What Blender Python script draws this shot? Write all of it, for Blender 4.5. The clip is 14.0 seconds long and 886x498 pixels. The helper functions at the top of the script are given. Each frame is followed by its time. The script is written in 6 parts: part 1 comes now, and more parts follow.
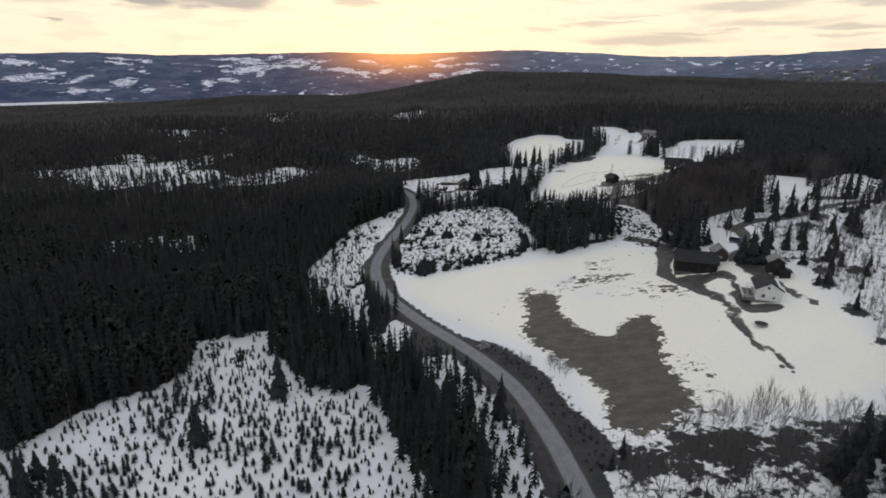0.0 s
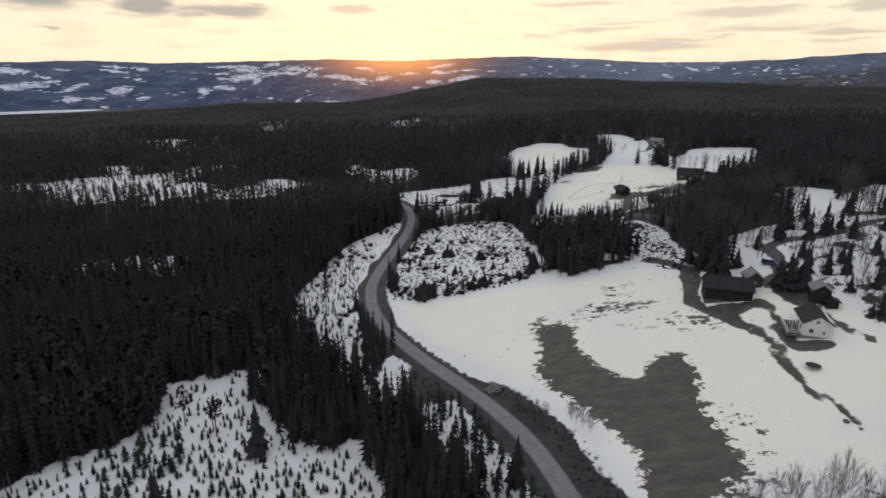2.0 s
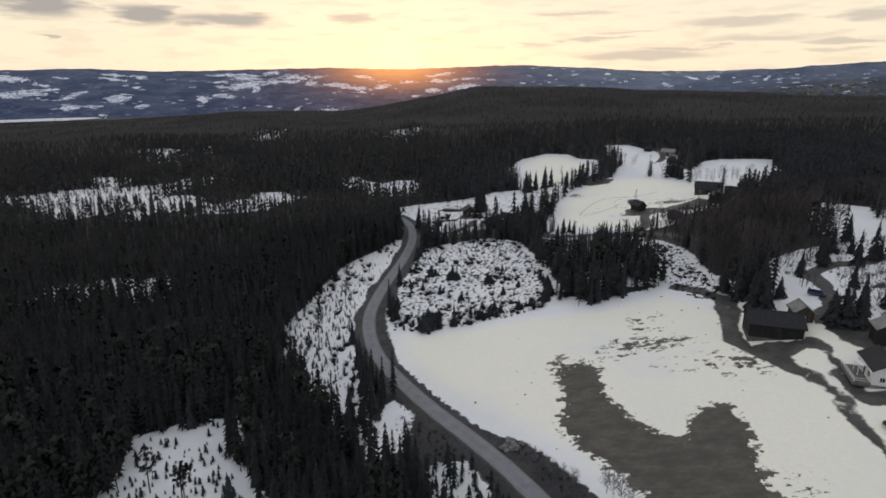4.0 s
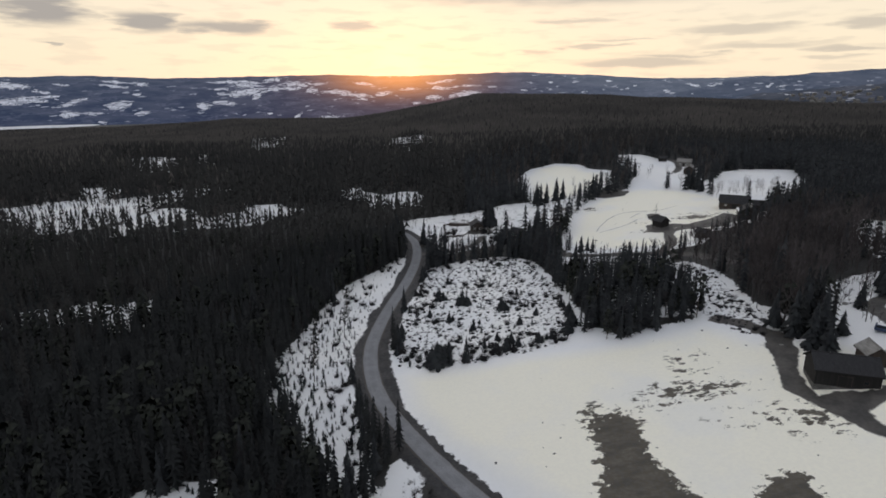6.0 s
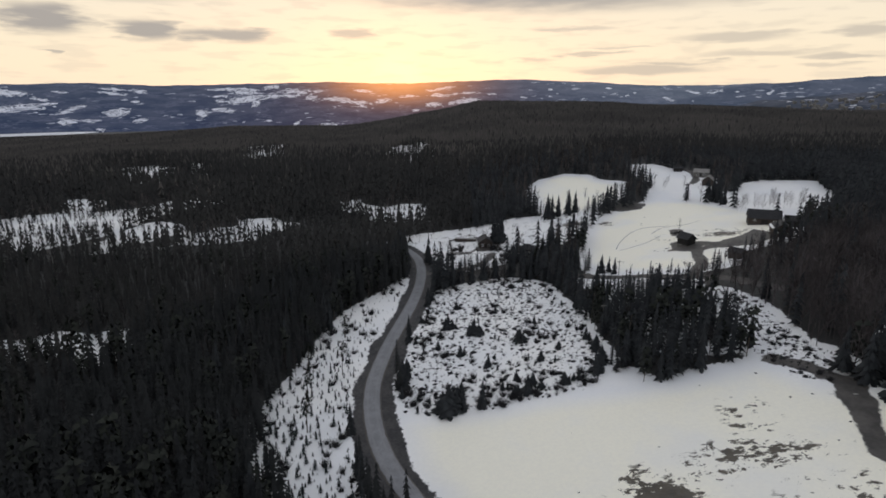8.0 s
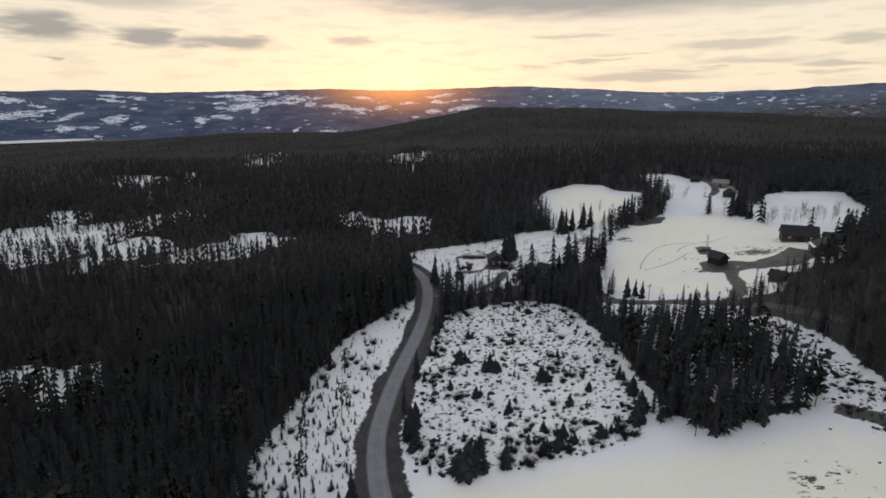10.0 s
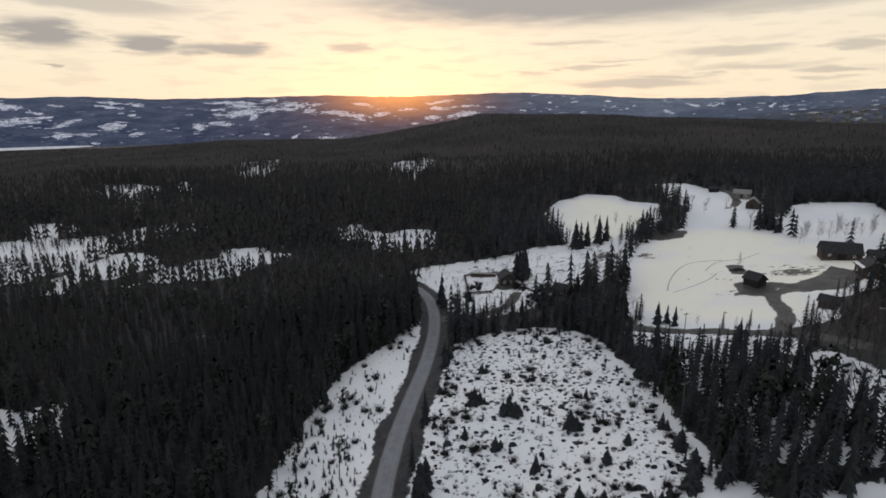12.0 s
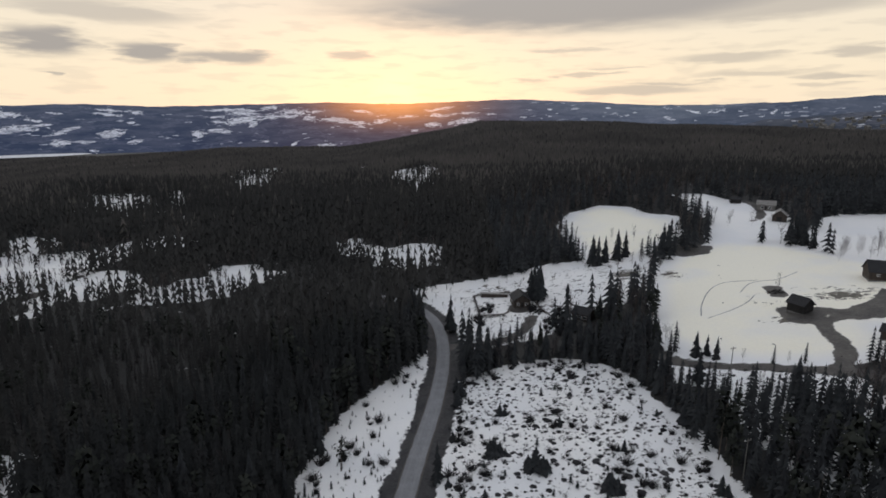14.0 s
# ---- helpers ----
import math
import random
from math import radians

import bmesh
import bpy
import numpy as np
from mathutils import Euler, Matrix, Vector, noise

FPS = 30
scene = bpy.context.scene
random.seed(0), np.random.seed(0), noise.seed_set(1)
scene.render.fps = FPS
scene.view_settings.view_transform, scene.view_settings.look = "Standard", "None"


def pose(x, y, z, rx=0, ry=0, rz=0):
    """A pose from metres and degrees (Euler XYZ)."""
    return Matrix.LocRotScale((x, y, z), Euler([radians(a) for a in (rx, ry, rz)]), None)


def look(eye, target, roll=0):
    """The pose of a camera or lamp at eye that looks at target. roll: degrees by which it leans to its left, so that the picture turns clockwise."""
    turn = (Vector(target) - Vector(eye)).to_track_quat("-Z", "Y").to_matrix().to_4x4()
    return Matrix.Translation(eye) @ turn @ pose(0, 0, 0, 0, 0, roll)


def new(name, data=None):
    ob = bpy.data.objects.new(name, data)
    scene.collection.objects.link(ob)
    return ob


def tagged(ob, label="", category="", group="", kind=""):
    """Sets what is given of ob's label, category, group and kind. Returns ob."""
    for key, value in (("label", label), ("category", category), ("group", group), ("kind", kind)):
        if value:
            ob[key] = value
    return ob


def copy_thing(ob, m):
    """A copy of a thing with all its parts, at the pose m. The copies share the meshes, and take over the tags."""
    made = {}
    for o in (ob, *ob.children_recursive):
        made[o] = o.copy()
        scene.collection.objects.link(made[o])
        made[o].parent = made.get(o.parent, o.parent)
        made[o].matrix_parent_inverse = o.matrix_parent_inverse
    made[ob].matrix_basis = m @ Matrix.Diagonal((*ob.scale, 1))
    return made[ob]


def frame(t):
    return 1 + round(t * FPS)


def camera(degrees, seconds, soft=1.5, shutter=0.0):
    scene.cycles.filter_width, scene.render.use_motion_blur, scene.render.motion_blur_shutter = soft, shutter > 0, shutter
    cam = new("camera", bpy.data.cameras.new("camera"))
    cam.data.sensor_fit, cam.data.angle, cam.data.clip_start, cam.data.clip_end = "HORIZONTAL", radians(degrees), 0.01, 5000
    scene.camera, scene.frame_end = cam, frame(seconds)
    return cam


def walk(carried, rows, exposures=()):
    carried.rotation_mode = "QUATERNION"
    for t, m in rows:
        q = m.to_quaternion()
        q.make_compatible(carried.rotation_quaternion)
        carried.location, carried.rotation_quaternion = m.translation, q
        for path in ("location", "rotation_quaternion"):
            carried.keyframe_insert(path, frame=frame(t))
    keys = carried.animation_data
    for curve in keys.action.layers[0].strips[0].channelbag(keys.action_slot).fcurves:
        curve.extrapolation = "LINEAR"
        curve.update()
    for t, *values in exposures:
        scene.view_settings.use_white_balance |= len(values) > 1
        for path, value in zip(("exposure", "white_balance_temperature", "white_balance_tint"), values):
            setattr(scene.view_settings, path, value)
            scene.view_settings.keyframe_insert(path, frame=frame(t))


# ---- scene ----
cam = camera(77.0, 14.0, 1.7)
PATH = [
    (0, (0.000, 0.000, 75.000), (-0.0453, 1.9058, 74.3950), 0.24),
    (0.5, (-0.304, 5.060, 74.981), (-0.3492, 6.9675, 74.3815), 0.10),
    (1, (-0.726, 10.118, 74.983), (-0.7693, 12.0267, 74.3887), 0.04),
    (1.5, (-1.189, 15.122, 74.989), (-1.2303, 17.0326, 74.3989), -0.05),
    (2, (-1.736, 20.171, 75.024), (-1.7737, 22.0833, 74.4396), -0.05),
    (2.5, (-2.244, 25.187, 75.021), (-2.2799, 27.1009, 74.4420), -0.05),
    (3, (-2.838, 30.212, 74.983), (-2.8717, 32.1287, 74.4123), -0.02),
    (5.5, (-6.949, 56.047, 74.850), (-6.9859, 57.9719, 74.3081), 0.07),
    (6, (-7.818, 61.315, 74.866), (-7.8545, 63.2421, 74.3307), 0.02),
    (6.5, (-8.787, 66.712, 74.893), (-8.8237, 68.6396, 74.3629), 0.01),
    (7, (-9.689, 72.148, 74.867), (-9.7253, 74.0776, 74.3416), -0.03),
    (7.5, (-10.615, 77.498, 74.810), (-10.6499, 79.4298, 74.2919), -0.02),
    (8, (-11.583, 82.807, 74.718), (-11.6168, 84.7404, 74.2061), 0.02),
    (10.5, (-16.755, 109.036, 74.921), (-16.7854, 110.9758, 74.4364), 0.02),
    (11, (-17.693, 114.302, 74.933), (-17.7228, 116.2430, 74.4533), 0.04),
    (11.5, (-18.617, 119.614, 74.969), (-18.6453, 121.5567, 74.4948), -0.02),
    (12, (-19.497, 124.842, 74.990), (-19.5249, 126.7863, 74.5210), -0.07),
    (12.5, (-20.346, 130.026, 74.991), (-20.3736, 131.9709, 74.5279), -0.12),
    (13, (-21.282, 135.215, 74.981), (-21.3083, 137.1621, 74.5242), -0.11),
    (13.5, (-22.208, 140.340, 74.996), (-22.2352, 142.2885, 74.5440), -0.15),
    (14, (-23.138, 145.393, 75.000), (-23.1646, 147.3427, 74.5542), -0.13),
]
walk(cam, [(t, look(eye, target, roll)) for t, eye, target, roll in PATH], [(0, 0.13), (3, 0.06), (5.5, 0.0), (8, -0.03), (14, -0.05)])

# ---- world, sun ----
SUN_AZ, SUN_EL = -5.5, 1.5


def smooth(a, b, v):
    k = np.clip((v - a) / (b - a), 0, 1)
    return k * k * (3 - 2 * k)


def build_world():
    w = bpy.data.worlds.new("evening_sky")
    scene.world = w
    w.use_nodes = True
    nt = w.node_tree
    nt.nodes.clear()
    N, L = nt.nodes.new, nt.links.new

    def math_node(op, a, b=None, c=None):
        n = N("ShaderNodeMath")
        n.operation = op
        for k, v in enumerate((a, b, c)):
            if v is None:
                continue
            if isinstance(v, (int, float)):
                n.inputs[k].default_value = v
            else:
                L(v, n.inputs[k])
        return n.outputs[0]

    def fade(v, a, b, lo=0.0, hi=1.0):
        n = N("ShaderNodeMapRange")
        n.interpolation_type = "SMOOTHSTEP"
        L(v, n.inputs[0])
        for k, q in enumerate((a, b, lo, hi)):
            n.inputs[k + 1].default_value = q
        return n.outputs[0]

    def mix(f, a, b):
        n = N("ShaderNodeMix")
        n.data_type = "RGBA"
        if isinstance(f, (int, float)):
            n.inputs["Factor"].default_value = f
        else:
            L(f, n.inputs["Factor"])
        for sock, v in ((n.inputs[6], a), (n.inputs[7], b)):
            if isinstance(v, tuple):
                sock.default_value = (*v, 1)
            else:
                L(v, sock)
        return n.outputs[2]

    tex = N("ShaderNodeTexCoord")
    sep = N("ShaderNodeSeparateXYZ")
    L(tex.outputs["Generated"], sep.inputs[0])
    az = math_node("MULTIPLY", math_node("ARCTAN2", sep.outputs[0], sep.outputs[1]), 57.29578)
    el = math_node("MULTIPLY", math_node("ARCSINE", sep.outputs[2]), 57.29578)
    # warped angles for ragged cloud edges
    comb = N("ShaderNodeCombineXYZ")
    L(math_node("MULTIPLY", az, 0.16), comb.inputs[0])
    L(math_node("MULTIPLY", el, 0.95), comb.inputs[1])
    noi = N("ShaderNodeTexNoise")
    noi.inputs["Scale"].default_value, noi.inputs["Detail"].default_value = 1.6, 6.0
    L(comb.outputs[0], noi.inputs["Vector"])
    wob = math_node("SUBTRACT", noi.outputs["Fac"], 0.5)
    az2 = math_node("ADD", az, math_node("MULTIPLY", wob, 8.0))
    el2 = math_node("ADD", el, math_node("MULTIPLY", wob, 1.15))
    cover = None
    for a, e, hw, hh, dens in CLOUDS:
        dx = math_node("DIVIDE", math_node("SUBTRACT", az2, a), hw)
        dy = math_node("DIVIDE", math_node("SUBTRACT", el2, e), hh)
        d = math_node("SQRT", math_node("ADD", math_node("MULTIPLY", dx, dx), math_node("MULTIPLY", dy, dy)))
        m = fade(d, 1.35, 0.45, 0.0, dens)
        cover = m if cover is None else math_node("MAXIMUM", cover, m)
    # a broken layer of cloud over the rest of the sky
    layer = math_node("MULTIPLY", fade(noi.outputs["Fac"], 0.42, 0.62), fade(el, 10.0, 16.0, 0.0, 0.75))
    thin = math_node("MULTIPLY", fade(noi.outputs["Fac"], 0.48, 0.66), 0.18)
    cover = math_node("MAXIMUM", math_node("MAXIMUM", cover, layer), thin)
    sky = N("ShaderNodeTexSky")
    sky.sky_type, sky.sun_disc = "NISHITA", False
    sky.sun_elevation, sky.sun_rotation = radians(SUN_EL), radians(SUN_AZ)
    scaled = N("ShaderNodeVectorMath")
    scaled.operation = "SCALE"
    L(sky.outputs[0], scaled.inputs[0])
    scaled.inputs[3].default_value = 0.03
    dot = N("ShaderNodeVectorMath")
    dot.operation = "DOT_PRODUCT"
    L(tex.outputs["Generated"], dot.inputs[0])
    sa, se = radians(SUN_AZ), radians(SUN_EL)
    sun_way = (math.sin(sa) * math.cos(se), math.cos(sa) * math.cos(se), math.sin(se))
    dot.inputs[1].default_value = sun_way
    toward = fade(dot.outputs["Value"], -0.3, 0.75)
    low = mix(toward, (0.555, 0.58, 0.64), (0.925, 0.80, 0.622))
    high = (0.585, 0.603, 0.66)
    veil = mix(fade(el, 3.0, 30.0), low, high)
    add = N("ShaderNodeVectorMath")
    add.operation = "ADD"
    L(veil, add.inputs[0])
    L(scaled.outputs[0], add.inputs[1])
    cloud = mix(fade(el, 4.0, 35.0), (0.42, 0.385, 0.355), (0.53, 0.545, 0.585))
    out = mix(cover, add.outputs[0], cloud)
    # brightness round the low sun
    spot = fade(dot.outputs["Value"], math.cos(radians(3.8)), 1.0, 0.0, 1.0)
    glow = N("ShaderNodeVectorMath")
    glow.operation = "SCALE"
    glow.inputs[0].default_value = (1.0, 0.46, 0.08)
    L(math_node("MULTIPLY", math_node("POWER", spot, 1.6), 0.55), glow.inputs[3])
    tot = N("ShaderNodeVectorMath")
    tot.operation = "ADD"
    L(out, tot.inputs[0])
    L(glow.outputs[0], tot.inputs[1])
    bg = N("ShaderNodeBackground")
    L(tot.outputs[0], bg.inputs[0])
    bg.inputs[1].default_value = 1.0
    o = N("ShaderNodeOutputWorld")
    L(bg.outputs[0], o.inputs[0])
    return sun_way


# azimuth, elevation, half width, half height in degrees, density
CLOUDS = [
    (12.0, 10.4, 23.0, 2.3, 0.95), (27.0, 9.2, 12.0, 0.9, 0.6), (-34.8, 6.45, 3.4, 1.2, 0.97), (-27.5, 5.97, 3.2, 0.85, 0.92),
    (-21.2, 5.78, 4.4, 0.66, 0.82), (-34.1, 3.99, 0.9, 0.2, 0.7), (-9.7, 6.25, 2.7, 0.4, 0.55),
    (11.0, 6.56, 4.2, 0.26, 0.45), (24.8, 5.41, 4.7, 0.47, 0.5), (27.2, 4.04, 5.0, 0.36, 0.45), (20.5, 3.4, 4.0, 0.25, 0.55), (33.5, 3.6, 3.5, 0.25, 0.55), (7.5, 3.9, 2.6, 0.2, 0.4), (16.0, 4.9, 3.0, 0.16, 0.4),
    (34.6, 5.51, 2.4, 0.5, 0.55), (13.2, 4.36, 3.1, 0.2, 0.5), (17.9, 2.83, 6.3, 0.5, 0.55),
    (-30.6, 9.0, 7.5, 0.9, 0.55), (31.9, 2.94, 2.3, 0.18, 0.4),
]
sun_way = build_world()
sun = new("sun", bpy.data.lights.new("sun", "SUN"))
sun.data.energy, sun.data.angle, sun.data.color = 0.8, radians(3.0), (1.0, 0.72, 0.45)
sun.matrix_world = look(Vector(sun_way) * 400 + Vector((0, 200, 60)), (0, 200, 60))


# ---- materials ----
def shader(name):
    m = bpy.data.materials.new(name)
    m.use_nodes = True
    nt = m.node_tree
    b = nt.nodes["Principled BSDF"]
    return m, nt, b


def tie(nt, v, sock):
    if isinstance(v, tuple):
        sock.default_value = (*v, 1) if len(v) == 3 else v
    elif isinstance(v, (int, float)):
        sock.default_value = v
    else:
        nt.links.new(v, sock)


def blend(nt, f, a, b):
    n = nt.nodes.new("ShaderNodeMix")
    n.data_type = "RGBA"
    tie(nt, f, n.inputs["Factor"])
    tie(nt, a, n.inputs[6])
    tie(nt, b, n.inputs[7])
    return n.outputs[2]


def noise_tex(nt, scale, detail=4.0, stretch=None, rough=0.55, turn=0.0):
    co = nt.nodes.new("ShaderNodeTexCoord")
    n = nt.nodes.new("ShaderNodeTexNoise")
    n.inputs["Scale"].default_value, n.inputs["Detail"].default_value, n.inputs["Roughness"].default_value = scale, detail, rough
    v = co.outputs["Object"]
    if stretch:
        mp = nt.nodes.new("ShaderNodeMapping")
        mp.inputs["Scale"].default_value = stretch
        mp.inputs["Rotation"].default_value = (0, 0, radians(turn))
        nt.links.new(v, mp.inputs[0])
        v = mp.outputs[0]
    nt.links.new(v, n.inputs["Vector"])
    return n.outputs["Fac"]


def ramp(nt, v, a, b, lo=0.0, hi=1.0):
    n = nt.nodes.new("ShaderNodeMapRange")
    n.interpolation_type = "SMOOTHSTEP"
    nt.links.new(v, n.inputs[0])
    for k, q in enumerate((a, b, lo, hi)):
        n.inputs[k + 1].default_value = q
    return n.outputs[0]


def calc(nt, op, a, b):
    n = nt.nodes.new("ShaderNodeMath")
    n.operation = op
    tie(nt, a, n.inputs[0])
    tie(nt, b, n.inputs[1])
    return n.outputs[0]


def bump(nt, b, v, strength, dist):
    n = nt.nodes.new("ShaderNodeBump")
    n.inputs["Strength"].default_value, n.inputs["Distance"].default_value = strength, dist
    nt.links.new(v, n.inputs["Height"])
    nt.links.new(n.outputs[0], b.inputs["Normal"])


def material(name, dark, light, scale=1.0, rough=0.85, relief=0.3, stretch=None, vary=0.0, metal=0.0, spec=0.3):
    """Two colours mixed by a coarse and a fine noise, with relief; vary: how far single pieces differ."""
    m, nt, b = shader(name)
    coarse, fine = noise_tex(nt, scale * 0.25, 3, stretch), noise_tex(nt, scale * 2.5, 5, stretch)
    f = calc(nt, "ADD", calc(nt, "MULTIPLY", coarse, 0.6), calc(nt, "MULTIPLY", fine, 0.4))
    col = blend(nt, ramp(nt, f, 0.35, 0.65), dark, light)
    if vary:
        geo = nt.nodes.new("ShaderNodeNewGeometry")
        info = nt.nodes.new("ShaderNodeObjectInfo")
        r = calc(nt, "FRACT", calc(nt, "ADD", geo.outputs["Random Per Island"], info.outputs["Random"]), 0.0)
        hsv = nt.nodes.new("ShaderNodeHueSaturation")
        nt.links.new(ramp(nt, r, 0, 1, 1 - vary, 1 + vary), hsv.inputs["Value"])
        nt.links.new(ramp(nt, r, 0, 1, 0.515, 0.485), hsv.inputs["Hue"])
        nt.links.new(col, hsv.inputs["Color"])
        col = hsv.outputs[0]
    nt.links.new(col, b.inputs["Base Color"])
    b.inputs["Roughness"].default_value, b.inputs["Metallic"].default_value = rough, metal
    b.inputs["Specular IOR Level"].default_value = spec
    if relief:
        bump(nt, b, fine, relief, 0.05)
    return m


def attribute(nt, name):
    n = nt.nodes.new("ShaderNodeAttribute")
    n.attribute_name = name
    return n.outputs["Fac"]


def ground_material():
    m, nt, b = shader("snow_and_earth")
    broad, mid, fine = noise_tex(nt, 0.035, 4), noise_tex(nt, 0.22, 5), noise_tex(nt, 1.3, 5)
    streak = noise_tex(nt, 0.34, 7, (0.5, 1.25, 1), 0.68, 25)
    speck = noise_tex(nt, 0.7, 4, None, 0.6)
    snow = blend(nt, ramp(nt, broad, 0.35, 0.65), (0.775, 0.79, 0.81), (0.86, 0.86, 0.85))
    snow = blend(nt, ramp(nt, fine, 0.3, 0.7, 0.0, 0.35), snow, (0.78, 0.785, 0.80))
    # warm skylight painted into the open-field snow as cream, the rest left bluish
    crust = blend(nt, ramp(nt, fine, 0.3, 0.7), (0.925, 0.895, 0.765), (0.885, 0.858, 0.745))
    snow = blend(nt, calc(nt, "MULTIPLY", ramp(nt, attribute(nt, "crust"), 0.0, 10.0), ramp(nt, broad, 0.3, 0.55, 0.55, 1.0)), snow, crust)
    straw = blend(nt, ramp(nt, streak, 0.35, 0.68), (0.052, 0.048, 0.042), (0.115, 0.102, 0.082))
    straw = blend(nt, ramp(nt, fine, 0.35, 0.7, 0.0, 0.6), straw, (0.085, 0.072, 0.05))
    litter = blend(nt, ramp(nt, fine, 0.35, 0.65), (0.011, 0.0115, 0.0115), (0.023, 0.022, 0.021))
    heath = blend(nt, ramp(nt, mid, 0.35, 0.65), (0.014, 0.015, 0.018), (0.032, 0.031, 0.033))
    gravel = blend(nt, ramp(nt, mid, 0.35, 0.7), (0.046, 0.043, 0.041), (0.088, 0.081, 0.074))
    gravel = blend(nt, ramp(nt, streak, 0.55, 0.7, 0.0, 0.5), gravel, (0.055, 0.05, 0.045))

    def edge(attr, wide, rag, soft):
        v = attribute(nt, attr)
        w = calc(nt, "MULTIPLY", calc(nt, "SUBTRACT", wide, 0.5), rag)
        return ramp(nt, calc(nt, "ADD", v, w), -soft, soft)

    ragged = calc(nt, "ADD", calc(nt, "MULTIPLY", streak, 0.6), calc(nt, "MULTIPLY", speck, 0.4))
    col = blend(nt, edge("meadow", ragged, 17.0, 0.35), snow, straw)
    spots = ramp(nt, calc(nt, "ADD", calc(nt, "MULTIPLY", noise_tex(nt, 0.55, 7, (0.7, 1.2, 1), 0.7, 35), 0.6), calc(nt, "MULTIPLY", mid, 0.4)), 0.55, 0.575)
    col = blend(nt, calc(nt, "MULTIPLY", spots, ramp(nt, attribute(nt, "speckle"), 0.0, 1.2)), col, straw)
    # rough cut-over ground: dark tufts standing out of the snow
    tuft = ramp(nt, calc(nt, "ADD", calc(nt, "MULTIPLY", speck, 0.65), calc(nt, "MULTIPLY", mid, 0.35)), 0.555, 0.61)
    col = blend(nt, calc(nt, "MULTIPLY", tuft, ramp(nt, attribute(nt, "scrub"), 0.0, 3.0)), col, heath)
    bare = ramp(nt, mid, 0.76, 0.69)
    col = blend(nt, calc(nt, "MULTIPLY", edge("woodland", calc(nt, "ADD", calc(nt, "MULTIPLY", mid, 0.6), calc(nt, "MULTIPLY", speck, 0.4)), 8.0, 0.3), bare), col, litter)
    col = blend(nt, edge("roadside", speck, 3.4, 0.3), col, heath)
    col = blend(nt, edge("track", mid, 4.0, 0.3), col, gravel)
    nt.links.new(col, b.inputs["Base Color"])
    nt.links.new(ramp(nt, fine, 0.3, 0.7, 0.5, 0.72), b.inputs["Roughness"])
    b.inputs["Specular IOR Level"].default_value = 0.4
    bump(nt, b, calc(nt, "ADD", fine, calc(nt, "MULTIPLY", mid, 2.0)), 0.5, 0.12)
    return m


def asphalt_material():
    m, nt, b = shader("worn_asphalt")
    fine, mid = noise_tex(nt, 3.0, 6), noise_tex(nt, 0.35, 4)
    across = attribute(nt, "across")
    col = blend(nt, ramp(nt, mid, 0.3, 0.7), (0.172, 0.178, 0.192), (0.232, 0.240, 0.256))
    col = blend(nt, ramp(nt, fine, 0.3, 0.75, 0.0, 0.5), col, (0.10, 0.102, 0.11))
    wheel = ramp(nt, calc(nt, "ABSOLUTE", calc(nt, "SUBTRACT", calc(nt, "ABSOLUTE", across, 0.0), 0.46), 0.0), 0.16, 0.05, 0.0, 0.45)
    col = blend(nt, wheel, col, (0.215, 0.218, 0.228))
    rim = calc(nt, "ADD", calc(nt, "ABSOLUTE", across, 0.0), calc(nt, "MULTIPLY", calc(nt, "SUBTRACT", mid, 0.5), 0.35))
    col = blend(nt, ramp(nt, rim, 0.86, 0.97), col, (0.07, 0.064, 0.058))
    nt.links.new(col, b.inputs["Base Color"])
    b.inputs["Roughness"].default_value = 0.75
    bump(nt, b, fine, 0.3, 0.02)
    return m


def calc3(nt, v, w):
    """A place moved a little by a noise."""
    n = nt.nodes.new("ShaderNodeVectorMath")
    n.operation = "ADD"
    nt.links.new(v, n.inputs[0])
    c = nt.nodes.new("ShaderNodeCombineXYZ")
    nt.links.new(calc(nt, "MULTIPLY", w, 1.2), c.inputs[0])
    nt.links.new(calc(nt, "MULTIPLY", w, 0.25), c.inputs[1])
    nt.links.new(c.outputs[0], n.inputs[1])
    return n.outputs[0]


